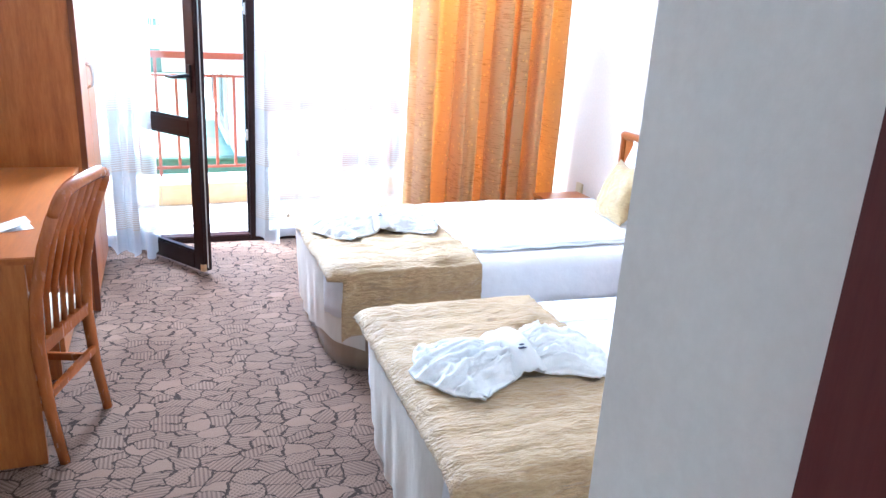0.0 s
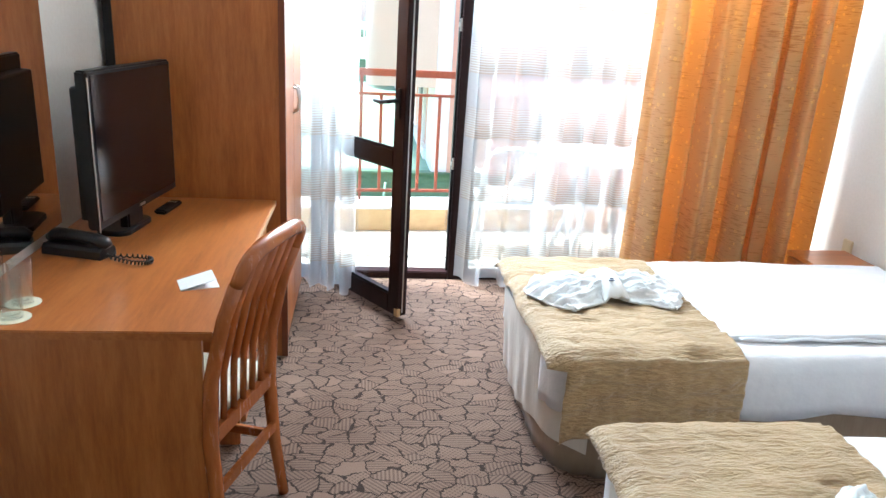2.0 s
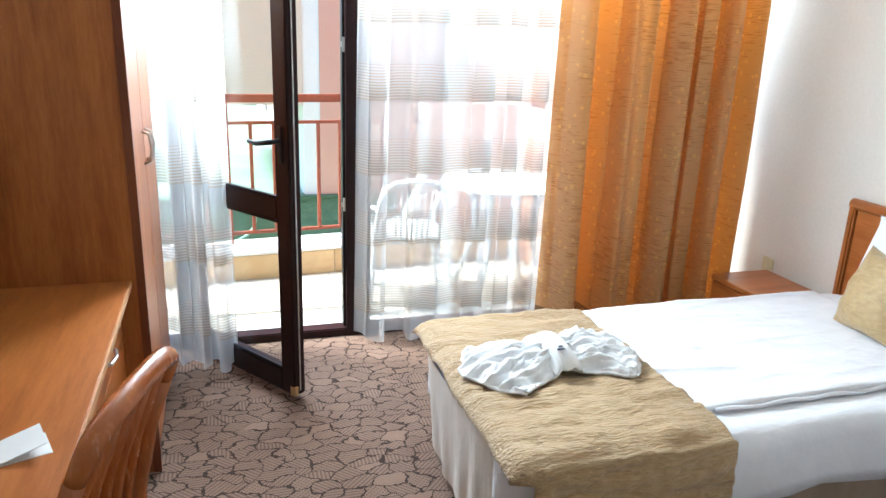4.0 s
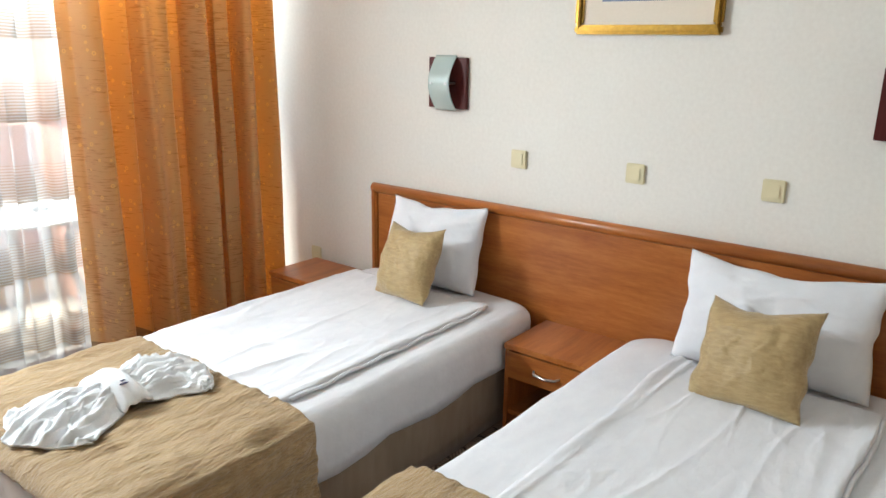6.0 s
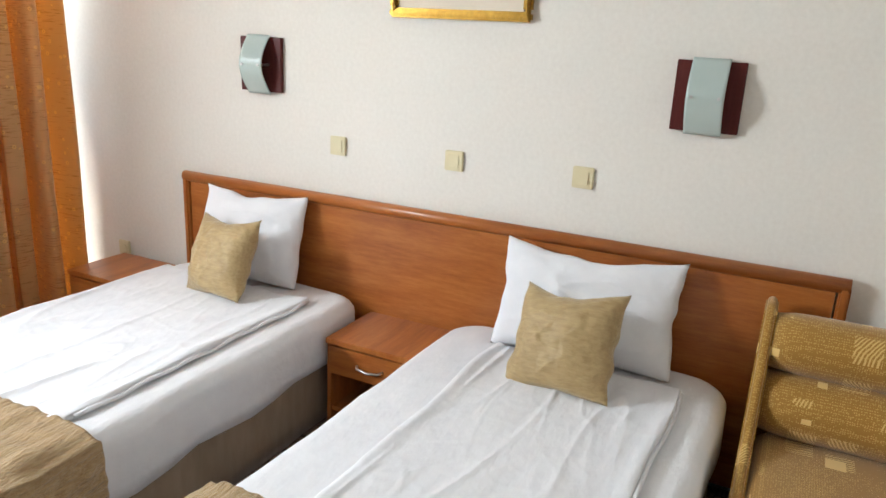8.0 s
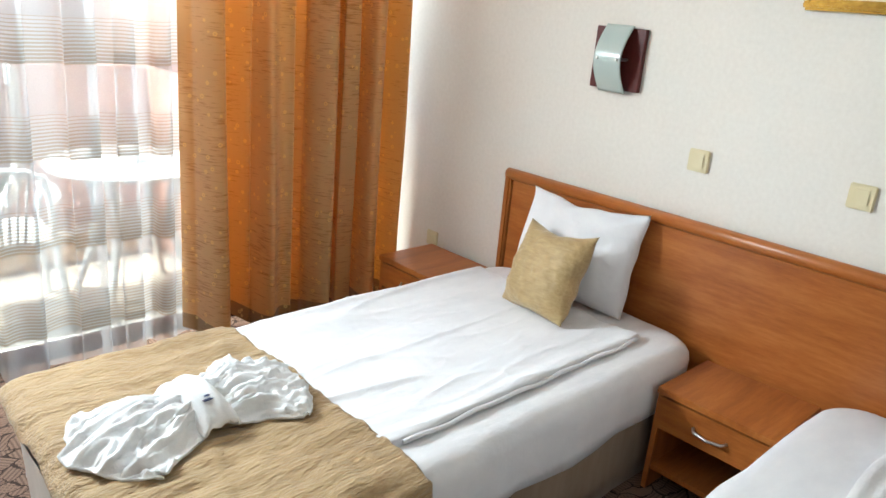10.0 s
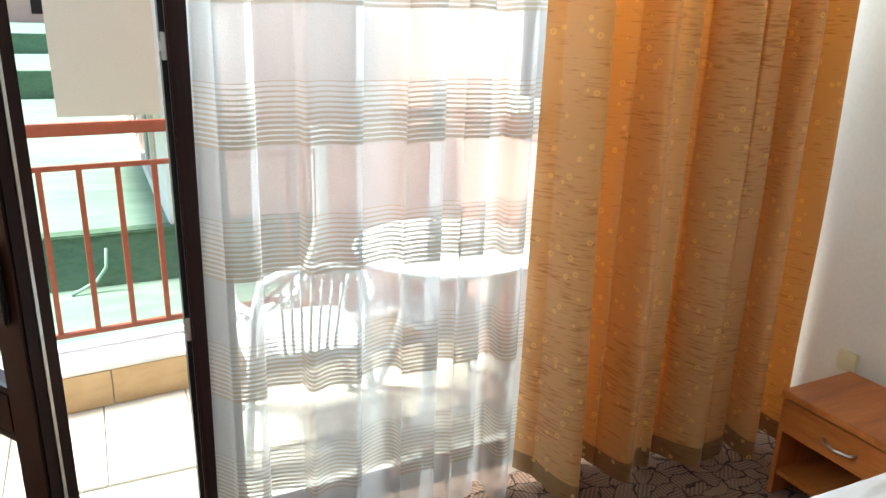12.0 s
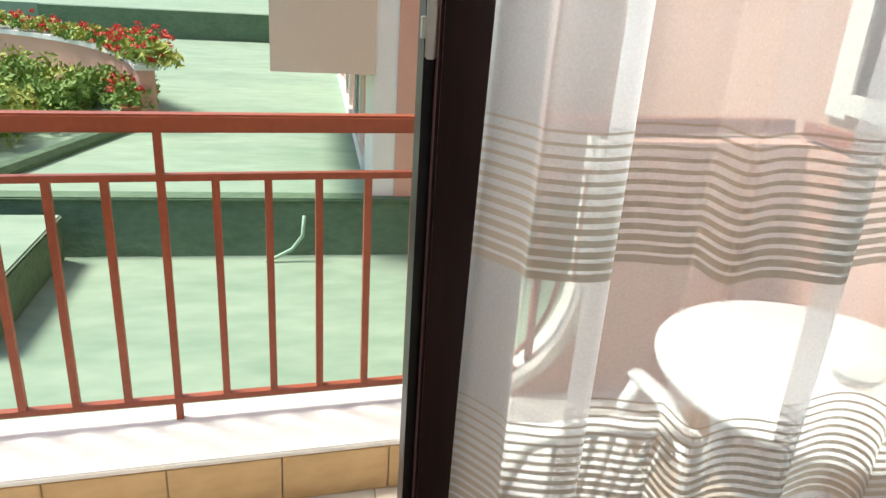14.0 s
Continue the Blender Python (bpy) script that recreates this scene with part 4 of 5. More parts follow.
# ---- on the desk ----
def television():
    t = thing("television", "black flat television on a low stand on the desk", "television", (-0.815, 3.565, 0.75), 82)
    # local x along the screen, local -y towards the room
    part("back_shell", slab(-0.27, 0.27, -0.005, 0.06, 0.10, 0.53, (0.02,) * 4, 0.01), black_plastic, t, smooth=False)
    part("bezel", box(-0.317, 0.317, -0.03, 0.01, 0.08, 0.585, 0.006), black_plastic, t)
    part("screen", box(-0.298, 0.298, -0.033, -0.029, 0.108, 0.57), screen_black, t, "glossy dark screen")
    part("rim", box(-0.319, -0.315, -0.033, -0.03, 0.075, 0.565), steel, t, "thin bright rim")
    part("maker_mark", box(-0.02, 0.02, -0.0335, -0.029, 0.09, 0.098), steel, t, "small silver mark")
    part("neck", box(-0.06, 0.06, -0.005, 0.03, 0.012, 0.14, 0.006), black_plastic, t)
    part("foot", slab(-0.12, 0.12, -0.02, 0.10, 0.0, 0.018, (0.04,) * 4, 0.006), black_plastic, t)


television()


def telephone():
    t = thing("telephone", "black corded desk telephone with coiled cord", "telephone", (-0.90, 3.26, 0.75), -18.0)
    part("base", loft([[Vector((x, y * k, z)) for x, y in ((-0.11, -0.045), (0.1, -0.04), (0.1, 0.04), (-0.11, 0.045))] for z, k in ((0.0, 1.0), (0.025, 0.95), (0.034, 0.7))]), black_plastic, t)
    part("handset", tube([(-0.11, 0, 0.045), (-0.085, 0, 0.058), (-0.04, 0, 0.062), (0.05, 0, 0.058), (0.09, 0, 0.048), (0.105, 0, 0.035)], [0.02, 0.03, 0.026, 0.025, 0.028, 0.018], 12, 0.7), black_plastic, t, smooth=True)
    pts = []
    for k in range(160):
        s = k / 159
        a = 2 * math.pi * 26 * s
        cx, cy = 0.1 + 0.16 * math.sin(math.pi * s), 0.03 * math.sin(2 * math.pi * s) - 0.01
        pts.append((cx, cy + 0.006 * math.cos(a), 0.009 + 0.006 * math.sin(a)))
    part("cord", tube(pts, 0.0028, 5), black_plastic, t, smooth=True)


telephone()
re = thing("remote_control", "black remote control lying on the desk", "remote control", (-0.765, 3.83, 0.75), -8)
part("body", box(-0.024, 0.024, -0.085, 0.085, 0.0, 0.02, 0.006), black_plastic, re)
for k in range(6):
    part("button", boxes(*[(-0.016 + 0.012 * j, -0.008 + 0.012 * j, -0.06 + 0.02 * k, -0.052 + 0.02 * k, 0.0195, 0.022) for j in range(3)]), steel if k == 5 else black_plastic, re)
fc = thing("folded_card", "small folded white card on the desk", "card", (-0.475, 3.0, 0.75), 20)
part("lower_leaf", box(-0.055, 0.055, -0.045, 0.045, 0.0, 0.001), paper, fc)
part("upper_leaf", box(0.0, 0.105, -0.045, 0.045, 0.0, 0.001, 0, pose(-0.055, 0, 0.001, 0, -13, 0)), paper, fc)


def tumbler(x, y, h):
    t = thing("drinking_glass", "clear drinking glass on a round paper coaster", "glass", (x, y, 0.75), group="drinking glasses")
    r = 0.031
    part("coaster", lathe([(0.045, 0), (0.045, 0.0015)], 28), paper_mat, t, "cream paper coaster")
    part("bowl", lathe([(r * 0.85, 0.002), (r, h), (r - 0.002, h), (r * 0.85 - 0.003, 0.012), (0.001, 0.010)], 28), tumbler_glass, t, smooth=True)


tumbler(-0.885, 2.735, 0.115)
tumbler(-0.90, 2.835, 0.12)
wr = thing("plastic_cup_wrap", "clear plastic wrap standing beside the glasses", "wrap", (-0.965, 2.80, 0.75))
part("sleeve", lathe([(0.035, 0.0), (0.042, 0.15), (0.041, 0.15), (0.034, 0.002), (0.001, 0.001)], 18), tumbler_glass, wr)


# ---- chair at the desk ----
def desk_chair():
    t = thing("chair", "varnished wooden chair with slatted back and cream seat", "chair", (-0.29, 2.84, 0), 72.0)
    s = 0.185
    for sx in (-1, 1):
        pts = [(sx * s, 0.0, 0.0), (sx * s, 0.03, 0.2), (sx * s, 0.045, 0.42), (sx * s, 0.035, 0.6), (sx * s, -0.008, 0.78), (sx * s * 0.99, -0.045, 0.88)]
        part("back_leg", tube(pts, [0.017, 0.019, 0.022, 0.02, 0.019, 0.019], 10, 1.15), wood_chair, t, smooth=True)
        part("front_leg", tube([(sx * s, 0.42, 0.0), (sx * s, 0.41, 0.43)], [0.015, 0.02], 8), wood_chair, t, smooth=True)
        part("side_rail", box(sx * s - 0.011, sx * s + 0.011, 0.05, 0.41, 0.385, 0.435, 0.003), wood_chair, t)
        part("side_stretcher", box(sx * s - 0.009, sx * s + 0.009, 0.03, 0.41, 0.20, 0.23, 0.003), wood_chair, t)
    arch = [(s * 0.99 * math.copysign(abs(math.cos(a)) ** 0.55, math.cos(a)), -0.045 - 0.035 * max(0.0, math.sin(a)) ** 0.7, 0.878 + 0.088 * max(0.0, math.sin(a)) ** 0.7) for a in (math.pi * k / 24 for k in range(25))]
    part("top_rail", tube(arch, [0.018 + 0.005 * math.sin(math.pi * k / 24) for k in range(25)], 10, 0.95), wood_chair, t, smooth=True)
    part("lower_back_rail", box(-s, s, 0.03, 0.052, 0.40, 0.45, 0.003), wood_chair, t)
    part("back_stretcher", box(-s, s, 0.018, 0.036, 0.24, 0.275, 0.003), wood_chair, t)
    part("cross_stretcher", box(-s, s, 0.21, 0.23, 0.2, 0.228, 0.003), wood_chair, t)
    part("front_rail", box(-s, s, 0.40, 0.42, 0.385, 0.435, 0.003), wood_chair, t)
    for k in range(-2, 3):
        part("slat", tube([(0.058 * k, 0.042, 0.44), (0.058 * k, 0.035, 0.6), (0.06 * k, -0.008, 0.78), (0.062 * k, -0.075, 0.955)], 0.011, 6, 0.8), wood_chair, t, smooth=True)
    part("seat", slab(-0.165, 0.2, 0.06, 0.44, 0.432, 0.475, (0.04,) * 4, 0.02, 0.003), paper_mat, t, "cream upholstered seat", smooth=True)


desk_chair()

# ---- balcony ----
RY = 6.43
bf = tagged(part("balcony_floor", box(-1.6, 2.1, N_Y + 0.14, 6.46, -0.2, -0.012), grout), "balcony slab with pale joints", "floor", kind="structure")
kb = tagged(part("balcony_kerb", boxes((-1.6, 2.05, 6.21, 6.50, -0.2, 0.165)), grout), "low tiled kerb under the balcony railing", "kerb", kind="structure")
part("coping", box(-1.6, 2.05, 6.196, 6.51, 0.165, 0.185, 0.004), coping_white, kb, "white stone coping")
sill = tagged(part("door_sill", box(-0.66, E_X, N_Y + 0.05, N_Y + 0.14, -0.2, 0.012), coping_white), "pale stone sill outside the door", "sill", kind="structure")
rl = thing("railing", "red-brown painted steel balcony railing with thin uprights", "railing")
part("handrail", box(-1.6, 2.02, RY - 0.025, RY + 0.025, 1.11, 1.16, 0.006), rail_paint, rl)
part("middle_bar", box(-1.6, 1.33, RY - 0.012, RY + 0.012, 0.97, 0.99), rail_paint, rl)
part("bottom_bar", box(-1.6, 1.33, RY - 0.012, RY + 0.012, 0.245, 0.265), rail_paint, rl)
for k in range(-10, 10):
    x = -0.034 + 0.1465 * k
    post = k % 10 == 0
    part("post" if post else "upright", box(x - 0.011, x + 0.011, RY - 0.011, RY + 0.011, 0.185 if post else 0.255, 1.11 if post else 0.975), rail_paint, rl)
pw = thing("balcony_parapet", "pink stucco parapet with white curved end joining the railing", "parapet", kind="structure")
arc = [(1.33, 1.10), (1.33, 0.62), (1.31, 0.5), (1.27, 0.40), (1.21, 0.31), (1.12, 0.24), (1.06, 0.20)]
part("panel", loft([[Vector((x, y, z)) for x, z in arc + [(1.06, 0.186), (2.02, 0.186), (2.02, 1.10)]] for y in (RY - 0.055, RY + 0.06)]), pink_stucco, pw)
part("curved_edge", loft([[Vector((x - 0.03, y, z)) for x, z in arc] + [Vector((x + 0.012, y, z - 0.01)) for x, z in reversed(arc)] for y in (RY - 0.062, RY + 0.066)]), white_stucco, pw, "white rendered curved edge")
part("side_panel", box(2.02, 2.12, N_Y + 0.14, RY + 0.06, 0.0, 1.10), pink_stucco, pw)
part("side_handrail", box(2.04, 2.10, N_Y + 0.14, RY + 0.02, 1.11, 1.16, 0.006), rail_paint, pw)
part("bent_bar", tube([(1.24, RY, 0.97), (1.24, RY, 0.6), (1.22, RY, 0.5), (1.18, RY, 0.41), (1.12, RY, 0.33), (1.02, RY, 0.255)], 0.009, 8), rail_paint, pw)


def plastic_table():
    t = thing("garden_table", "round white plastic garden table on the balcony", "table", (1.62, 5.61, 0))
    part("top", lathe([(0.02, 0.70), (0.37, 0.695), (0.39, 0.70), (0.395, 0.715), (0.385, 0.725), (0.02, 0.727)], 48), white_plastic, t, smooth=True)
    for k in range(4):
        a = radians(45 + 90 * k)
        c, s2 = math.cos(a), math.sin(a)
        part("leg", tube([(0.24 * c, 0.24 * s2, 0.70), (0.2 * c, 0.2 * s2, 0.55), (0.19 * c, 0.19 * s2, 0.42), (0.24 * c, 0.24 * s2, 0.22), (0.33 * c, 0.33 * s2, 0.0)], [0.05, 0.042, 0.034, 0.03, 0.026], 10, 0.6), white_plastic, t, smooth=True)
    part("brace", lathe([(0.02, 0.40), (0.2, 0.405), (0.2, 0.425), (0.02, 0.43)], 24), white_plastic, t)
    at = thing("ashtray", "clear glass ashtray on the garden table", "ashtray", (1.66, 5.55, 0.727))
    part("dish", lathe([(0.05, 0), (0.062, 0.03), (0.055, 0.03), (0.045, 0.008), (0.001, 0.008)], 24), tumbler_glass, at, smooth=True)


plastic_table()


def plastic_chair(x, y, rz):
    t = thing("garden_chair", "white plastic garden armchair with slatted back on the balcony", "chair", (x, y, 0), rz, group="garden chairs")
    part("seat", slab(-0.23, 0.23, -0.22, 0.22, 0.40, 0.425, (0.1,) * 4, 0.012), white_plastic, t, smooth=True)
    for sx in (-1, 1):
        part("front_leg", tube([(sx * 0.25, 0.23, 0.0), (sx * 0.22, 0.19, 0.3), (sx * 0.225, 0.19, 0.5), (sx * 0.25, 0.17, 0.59)], [0.03, 0.026, 0.026, 0.028], 8, 0.6), white_plastic, t, smooth=True)
        part("rear_leg", tube([(sx * 0.25, -0.27, 0.0), (sx * 0.21, -0.2, 0.4), (sx * 0.2, -0.25, 0.6), (sx * 0.17, -0.29, 0.74)], [0.03, 0.028, 0.026, 0.024], 8, 0.6), white_plastic, t, smooth=True)
        part("armrest", tube([(sx * 0.25, 0.2, 0.59), (sx * 0.265, 0.05, 0.605), (sx * 0.25, -0.12, 0.6), (sx * 0.2, -0.25, 0.61)], [0.028, 0.03, 0.028, 0.022], 8, 0.5), white_plastic, t, smooth=True)
    part("back_rim", tube([(-0.17, -0.29, 0.73), (-0.1, -0.3, 0.77), (0, -0.305, 0.78), (0.1, -0.3, 0.77), (0.17, -0.29, 0.73)], 0.026, 8, 0.6), white_plastic, t, smooth=True)
    for k in range(-3, 4):
        part("slat", tube([(0.03 * k, -0.21, 0.42), (0.034 * k, -0.25, 0.6), (0.038 * k, -0.3, 0.765)], 0.0095, 6, 0.6), white_plastic, t, smooth=True)


plastic_chair(1.0, 5.66, -4)

# ---- roofs and buildings outside ----
tagged(part("ground", box(-400, 400, 9, 900, -6.2, -6.0), earth), "distant ground beyond the roofs", "ground", kind="structure")
r1 = thing("lower_roof", "flat roof covered in pale green roofing felt", "roof", kind="structure")
part("deck", box(-12, 6, 6.7, 11.25, -1.5, -1.2), green_roof, r1)
# the ledge's faces get the darker green for their shade, its top stays pale
part("side_upstand", box(-12, -1.85, 9.3, 11.05, -1.2, -0.79, 0.02), green_dark, r1, "felt-covered face of a ledge, darkened for its shade")
part("ledge_top", box(-12, -1.83, 9.28, 11.05, -0.79, -0.75, 0.015), green_roof, r1, "pale felt on the ledge")
r2 = thing("upper_roof", "wide stepped roof in pale green felt with dark upstands", "roof", kind="structure")
part("deck", box(-20, 6, 11.3, 25.2, -1.0, -0.66), green_roof, r2)
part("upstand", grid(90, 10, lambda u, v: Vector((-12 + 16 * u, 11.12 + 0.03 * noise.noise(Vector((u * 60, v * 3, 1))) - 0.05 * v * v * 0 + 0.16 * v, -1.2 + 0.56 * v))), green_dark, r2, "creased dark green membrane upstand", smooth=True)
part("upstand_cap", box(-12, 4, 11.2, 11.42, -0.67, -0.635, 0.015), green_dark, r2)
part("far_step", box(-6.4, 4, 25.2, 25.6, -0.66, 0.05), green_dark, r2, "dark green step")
part("far_deck", box(-20, 8, 25.6, 34, -0.3, 0.05), green_roof, r2)
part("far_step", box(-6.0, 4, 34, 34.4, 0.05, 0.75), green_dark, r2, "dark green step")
part("back_deck", box(-30, 12, 34.4, 60, 0.3, 0.75), green_roof, r2)
ho = thing("garden_hose", "short pale green hose lying against the roof upstand", "hose")
part("hose", tube([(0.35, 11.02, -0.75), (0.33, 11.0, -0.95), (0.23, 10.98, -1.08), (0.08, 10.95, -1.15), (-0.02, 10.93, -1.185)], 0.018, 8), hose_green, ho, smooth=True)

nb = thing("neighbouring_building", "pink and peach stucco hotel wing with overhanging upper floor", "building", kind="structure")
part("overhang", box(0.05, 1.02, 11.3, 15.5, 0.57, 6.0), peach_stucco, nb, "peach stucco overhanging storey")
part("white_pier", box(1.02, 1.24, 11.32, 12.4, -1.2, 6.0), white_stucco, nb, "white rendered pier")
part("front_wall", box(1.24, 3.3, 11.3, 12.4, -1.2, 6.0), pink_stucco, nb)
part("recessed_wall", boxes((1.05, 1.6, 12.4, 30, -0.66, 6.0)), pink_stucco, nb)
part("side_wall", boxes((3.2, 3.6, 5.4, 6.8, -1.2, 6.0), (3.2, 3.6, 7.65, 11.3, -1.2, 6.0), (3.2, 3.6, 6.8, 7.65, -1.2, 1.08), (3.2, 3.6, 6.8, 7.65, 2.4, 6.0)), pink_stucco, nb)
wd = part("window", boxes((3.22, 3.3, 6.8, 6.87, 1.08, 2.4), (3.22, 3.3, 7.58, 7.65, 1.08, 2.4), (3.22, 3.3, 6.87, 7.58, 1.08, 1.15), (3.22, 3.3, 6.87, 7.58, 2.33, 2.4), (3.22, 3.3, 7.2, 7.25, 1.15, 2.33)), mahogany, nb, "dark mahogany window")
part("pane", box(3.26, 3.27, 6.87, 7.58, 1.15, 2.33), screen_black, wd)
part("surround", boxes((3.17, 3.22, 6.64, 6.8, 0.95, 2.5), (3.17, 3.22, 7.65, 7.81, 0.95, 2.5), (3.15, 3.22, 6.8, 7.65, 0.98, 1.08)), white_stucco, wd, "white rendered surround")
part("tied_curtain", tube([(3.24, 7.0, 2.33), (3.235, 7.02, 1.8), (3.235, 6.93, 1.5), (3.235, 6.98, 1.16)], [0.1, 0.07, 0.03, 0.09], 10, 0.2), linen, wd, "white tied curtain", smooth=True)
for y in (13.2, 15.6, 18.5):
    fw = part("window", box(1.03, 1.06, y, y + 0.9, -0.4, 1.4), mahogany, nb)
    part("frame", boxes((1.0, 1.05, y - 0.12, y, -0.5, 1.5), (1.0, 1.05, y + 0.9, y + 1.02, -0.5, 1.5)), white_stucco, fw)
part("base_band", box(0.98, 1.05, 12.4, 30, -0.66, -0.5), white_stucco, nb)
part("round_balcony", lathe([(1.3, 0.2), (1.35, 0.75), (1.3, 0.75), (0.1, 0.3)], 40, pose(1.1, 24, 0)), white_stucco, nb, "white rounded balcony")
for k in range(14):
    a = radians(95 + 13 * k)
    part("balcony_bar", box(-0.012, 0.012, -0.012, 0.012, 0.75, 1.35, 0, Matrix.Translation((1.1 + 1.3 * math.cos(a), 24 + 1.3 * math.sin(a), 0))), steel, nb)
fb = thing("distant_hotel", "distant pink hotel block with rows of dark windows", "building", (-4, 60, 0), kind="structure")
part("wall", box(-22, 16, 0, 8, 0.3, 9), pink_stucco, fb)
for k in range(10):
    for j in range(2):
        part("window", box(-20 + 3.6 * k, -18.6 + 3.6 * k, -0.06, 0.02, 1.3 + 3 * j, 3.0 + 3 * j), mahogany, fb)

# planted strip with a curved pink parapet
pl = thing("planter_wall", "curved pink parapet with white capping round the planted bed", "wall", kind="structure")
cen, rad = Vector((-7.6, 13.0, 0)), 6.0


def bend(a, r, z):
    return Vector((cen.x + r * math.cos(radians(a)), cen.y + r * math.sin(radians(a)), z))


part("face", loft([[bend(15 + 5 * k, rad, -0.66), bend(15 + 5 * k, rad, 0.05), bend(15 + 5 * k, rad + 0.2, 0.05), bend(15 + 5 * k, rad + 0.2, -0.66)] for k in range(20)]), pink_stucco, pl)
part("capping", loft([[bend(15 + 5 * k, rad - 0.05, 0.05), bend(15 + 5 * k, rad - 0.05, 0.12), bend(15 + 5 * k, rad + 0.25, 0.12), bend(15 + 5 * k, rad + 0.25, 0.05)] for k in range(20)]), coping_white, pl)
part("low_kerb", tube([(-2.67, 11.8, -0.6), (-1.85, 14.3, -0.6)], 0.09, 8), green_dark, pl, "felt-covered kerb")


def leaf_clump(bm, c, spread, count, size, rng):
    for _ in range(count):
        while True:
            p = Vector((rng.uniform(-1, 1), rng.uniform(-1, 1), rng.uniform(-0.3, 1)))
            if p.length < 1:
                break
        q = c + Vector((p.x * spread[0], p.y * spread[1], p.z * spread[2]))
        n = Vector((rng.uniform(-1, 1), rng.uniform(-1, 1), rng.uniform(0.1, 1))).normalized()
        a = n.orthogonal().normalized()
        b = n.cross(a)
        t = rng.uniform(0, 6.28)
        u, v = a * math.cos(t) + b * math.sin(t), b * math.cos(t) - a * math.sin(t)
        s = size * rng.uniform(0.6, 1.3)
        vs = [bm.verts.new(q + w2) for w2 in (u * -s, v * s * 0.45 + n * s * 0.1, u * s, v * -s * 0.45 + n * s * 0.1)]
        bm.faces.new(vs)


def shrub(x, y, z, spread, material, count, label, size=0.06, seed=1):
    rng = random.Random(seed)
    t = thing("shrub", label, "shrub", (x, y, z), group="shrubs in the planted bed")
    part("stem", tube([(0, 0, 0), (0.03, 0.02, spread[2] * 0.5), (0.0, 0.05, spread[2] * 0.9)], [0.03, 0.02, 0.008], 6), wood_dark_z, t)
    bm = bmesh.new()
    for _ in range(9):
        c = Vector((rng.uniform(-0.6, 0.6) * spread[0], rng.uniform(-0.6, 0.6) * spread[1], rng.uniform(0.15, 0.7) * spread[2]))
        leaf_clump(bm, c, [s * rng.uniform(0.3, 0.55) for s in spread], count // 9, size, rng)
    part("crown", bm, material, t)


rng = random.Random(5)
for k in range(13):
    y = 12.2 + 0.34 * k
    x = -3.3 + 0.08 * k - 0.9 * (k % 2) - 0.5 * rng.random()
    shrub(x, y, -0.66, (0.75, 0.65, (0.55 if k > 5 else 0.75) + 0.15 * rng.random()), leaf_pale if k % 3 == 1 else leaf_green, 1300, "leafy green shrub in the roof planting bed", 0.055, k)
for k in range(6):
    shrub(-5.0 + 0.2 * k, 13.0 + 0.6 * k, -0.66, (0.9, 0.8, 0.7), leaf_pale if k % 2 else leaf_green, 1300, "leafy yellow-green shrub in the roof planting bed", 0.065, 30 + k)


def flower_pot(x, y, z, seed):
    rg = random.Random(seed)
    t = thing("flower_pot", "terracotta pot of red geraniums on the planter edge", "flower pot", (x, y, z), group="geranium pots")
    part("pot", lathe([(0.1, 0), (0.14, 0.2), (0.155, 0.2), (0.155, 0.24), (0.13, 0.24), (0.12, 0.2), (0.001, 0.2)], 20), terracotta, t, smooth=True)
    bm = bmesh.new()
    leaf_clump(bm, Vector((0, 0, 0.3)), (0.36, 0.36, 0.26), 200, 0.055, rg)
    part("leaves", bm, leaf_pale if seed % 3 == 0 else leaf_green, t)
    bm = bmesh.new()
    for _ in range(9):
        leaf_clump(bm, Vector((rg.uniform(-0.32, 0.32), rg.uniform(-0.32, 0.32), rg.uniform(0.25, 0.52))), (0.06, 0.06, 0.05), 16, 0.03, rg)
    part("blossoms", bm, petal, t, "red blossoms")


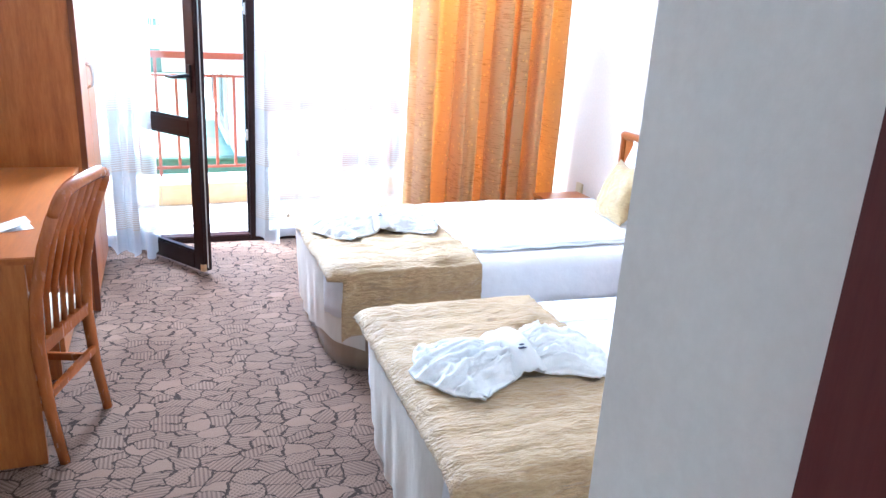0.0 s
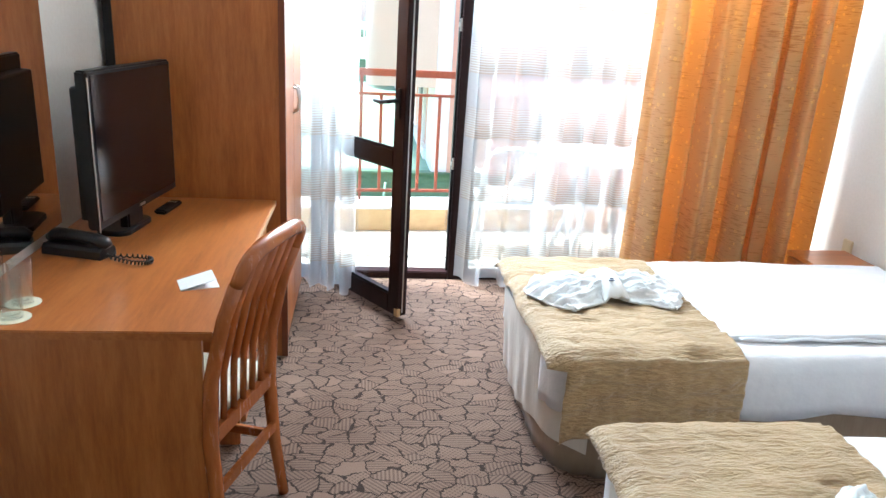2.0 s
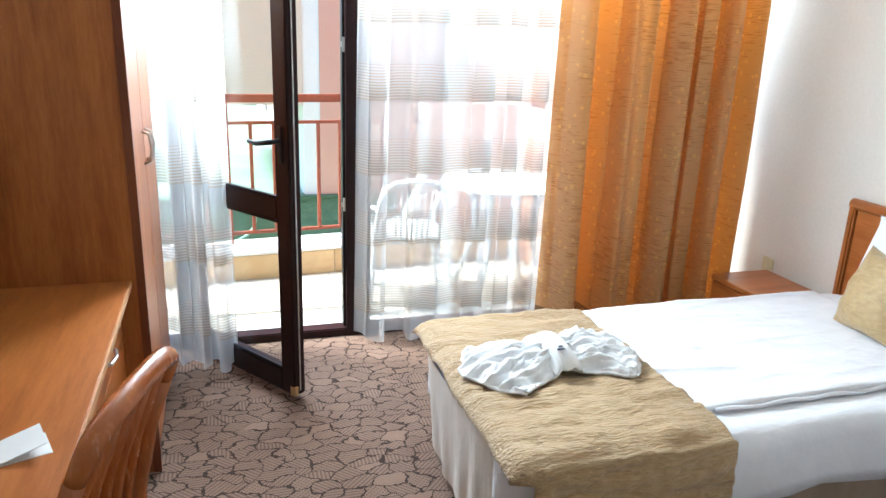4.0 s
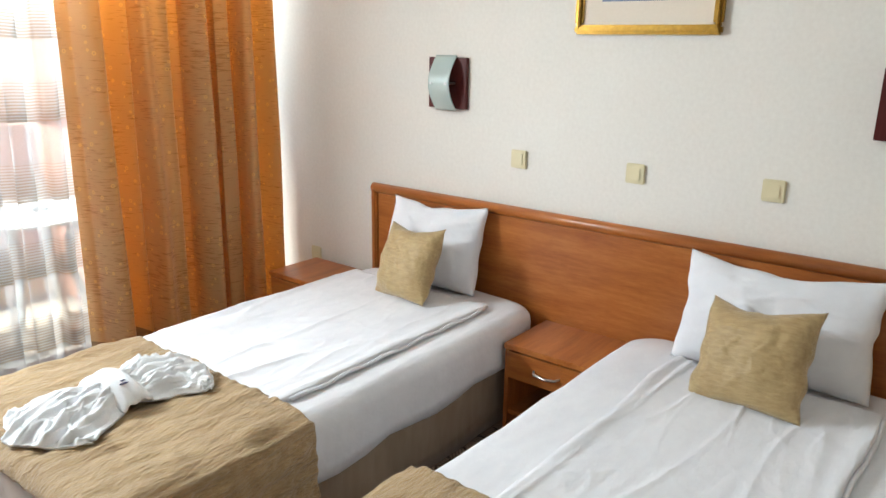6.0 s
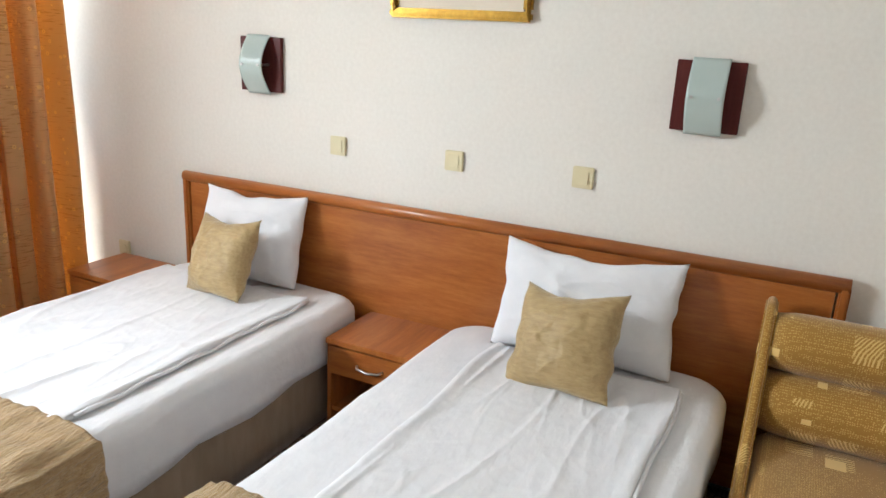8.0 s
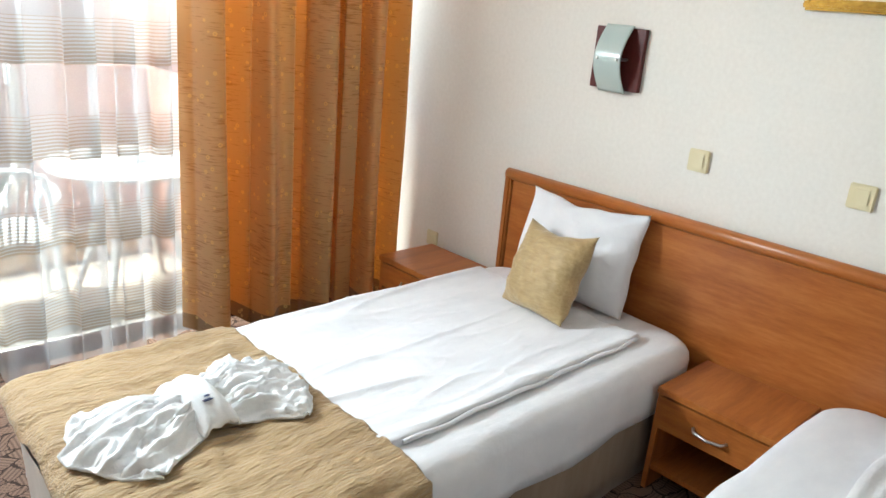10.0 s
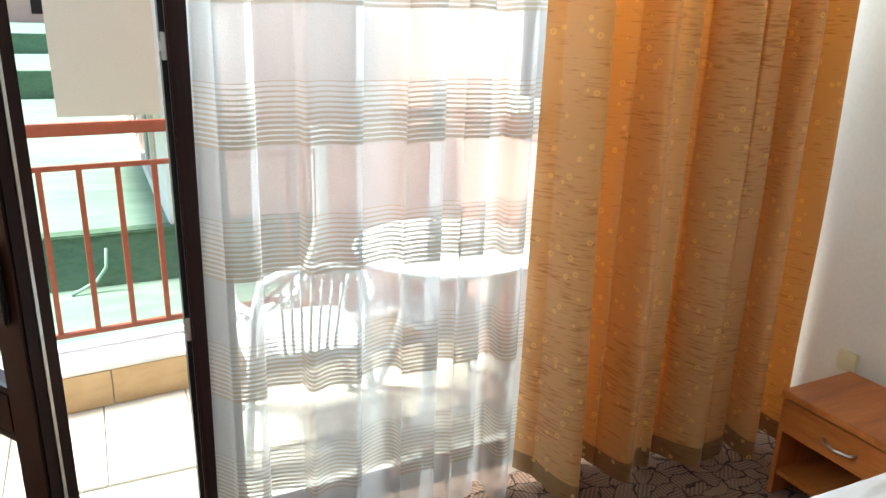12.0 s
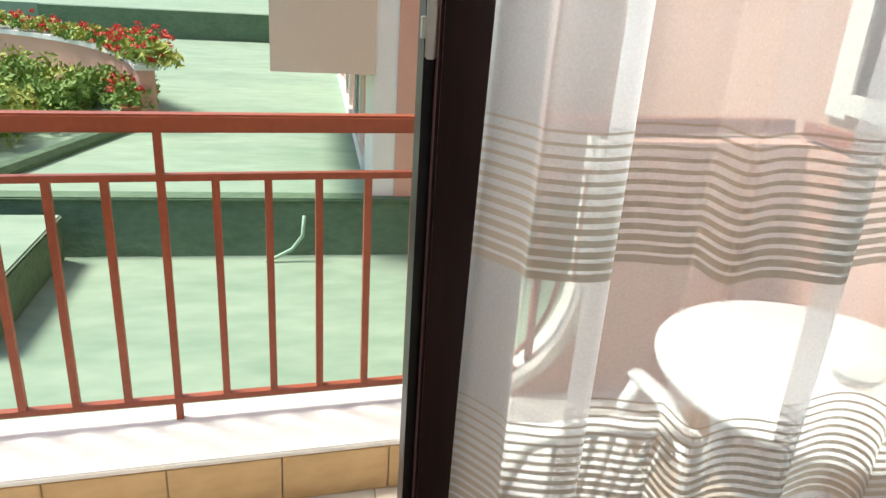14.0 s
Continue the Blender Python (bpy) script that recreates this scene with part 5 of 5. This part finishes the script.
def geranium(x, y, z, size, seed):
    rg = random.Random(seed)
    t = thing("geranium", "trailing red geranium spilling over the planter capping", "flower", (x, y, z), group="trailing geraniums")
    part("stem", tube([(0, 0, 0), (0.02, 0.01, 0.1), (0.0, 0.03, 0.2)], [0.012, 0.01, 0.005], 6), leaf_green, t)
    bm = bmesh.new()
    for _ in range(5):
        leaf_clump(bm, Vector((rg.uniform(-0.2, 0.2), rg.uniform(-0.2, 0.2), rg.uniform(0.02, 0.2))) * size, (0.2 * size, 0.2 * size, 0.15 * size), 60, 0.05, rg)
    part("leaves", bm, leaf_pale if seed % 2 == 0 else leaf_green, t)
    bm = bmesh.new()
    for _ in range(int(9 * size)):
        leaf_clump(bm, Vector((rg.uniform(-0.3, 0.3) * size, rg.uniform(-0.3, 0.3) * size, rg.uniform(0.06, 0.36) * size)), (0.055, 0.055, 0.045), 16, 0.03, rg)
    part("blossoms", bm, petal, t, "red blossoms")


for k in range(26):
    p = bend(13 + 3.4 * k, rad + 0.1, 0.115)
    geranium(p.x, p.y, p.z, 1.25 if k < 5 else 0.6 + 0.35 * abs(math.sin(k * 1.7)), k)
for k in range(5):
    flower_pot(-1.95 - 0.06 * k, 14.6 + 0.35 * k, -0.66, 40 + k)

# the railing and its kerb run slightly askew to the room
SKEW = pose(1.125, 6.4, 0) @ Matrix.Rotation(radians(5.0), 4, "Z") @ pose(-1.1, -6.4, 0)
rl.matrix_basis = SKEW
kb.matrix_basis = SKEW

# ---- tiles of the balcony ----
tile = bpy.data.meshes.new("floor_tile")
bm = box(-0.163, 0.163, -0.163, 0.163, -0.012, 0.0, 0.002)
bm.to_mesh(tile), bm.free()
tile.materials.append(tile_cream)
for i in range(-3, 6):
    for j in range(3):
        y = 6.035 - 0.33 * j
        if y - 0.163 < N_Y + 0.14:
            continue
        o = new("floor_tile", tile)
        o.parent, o.location = bf, (0.106 + 0.33 * i, y, 0)
edge = bpy.data.meshes.new("kerb_tile")
bm = box(-0.163, 0.163, -0.008, 0.004, 0.002, 0.163, 0.002)
bm.to_mesh(edge), bm.free()
edge.materials.append(tile_tan)
for i in range(-4, 6):
    o = new("kerb_tile", edge)
    o.parent, o.location = kb, (0.104 + 0.33 * i, 6.206, 0)
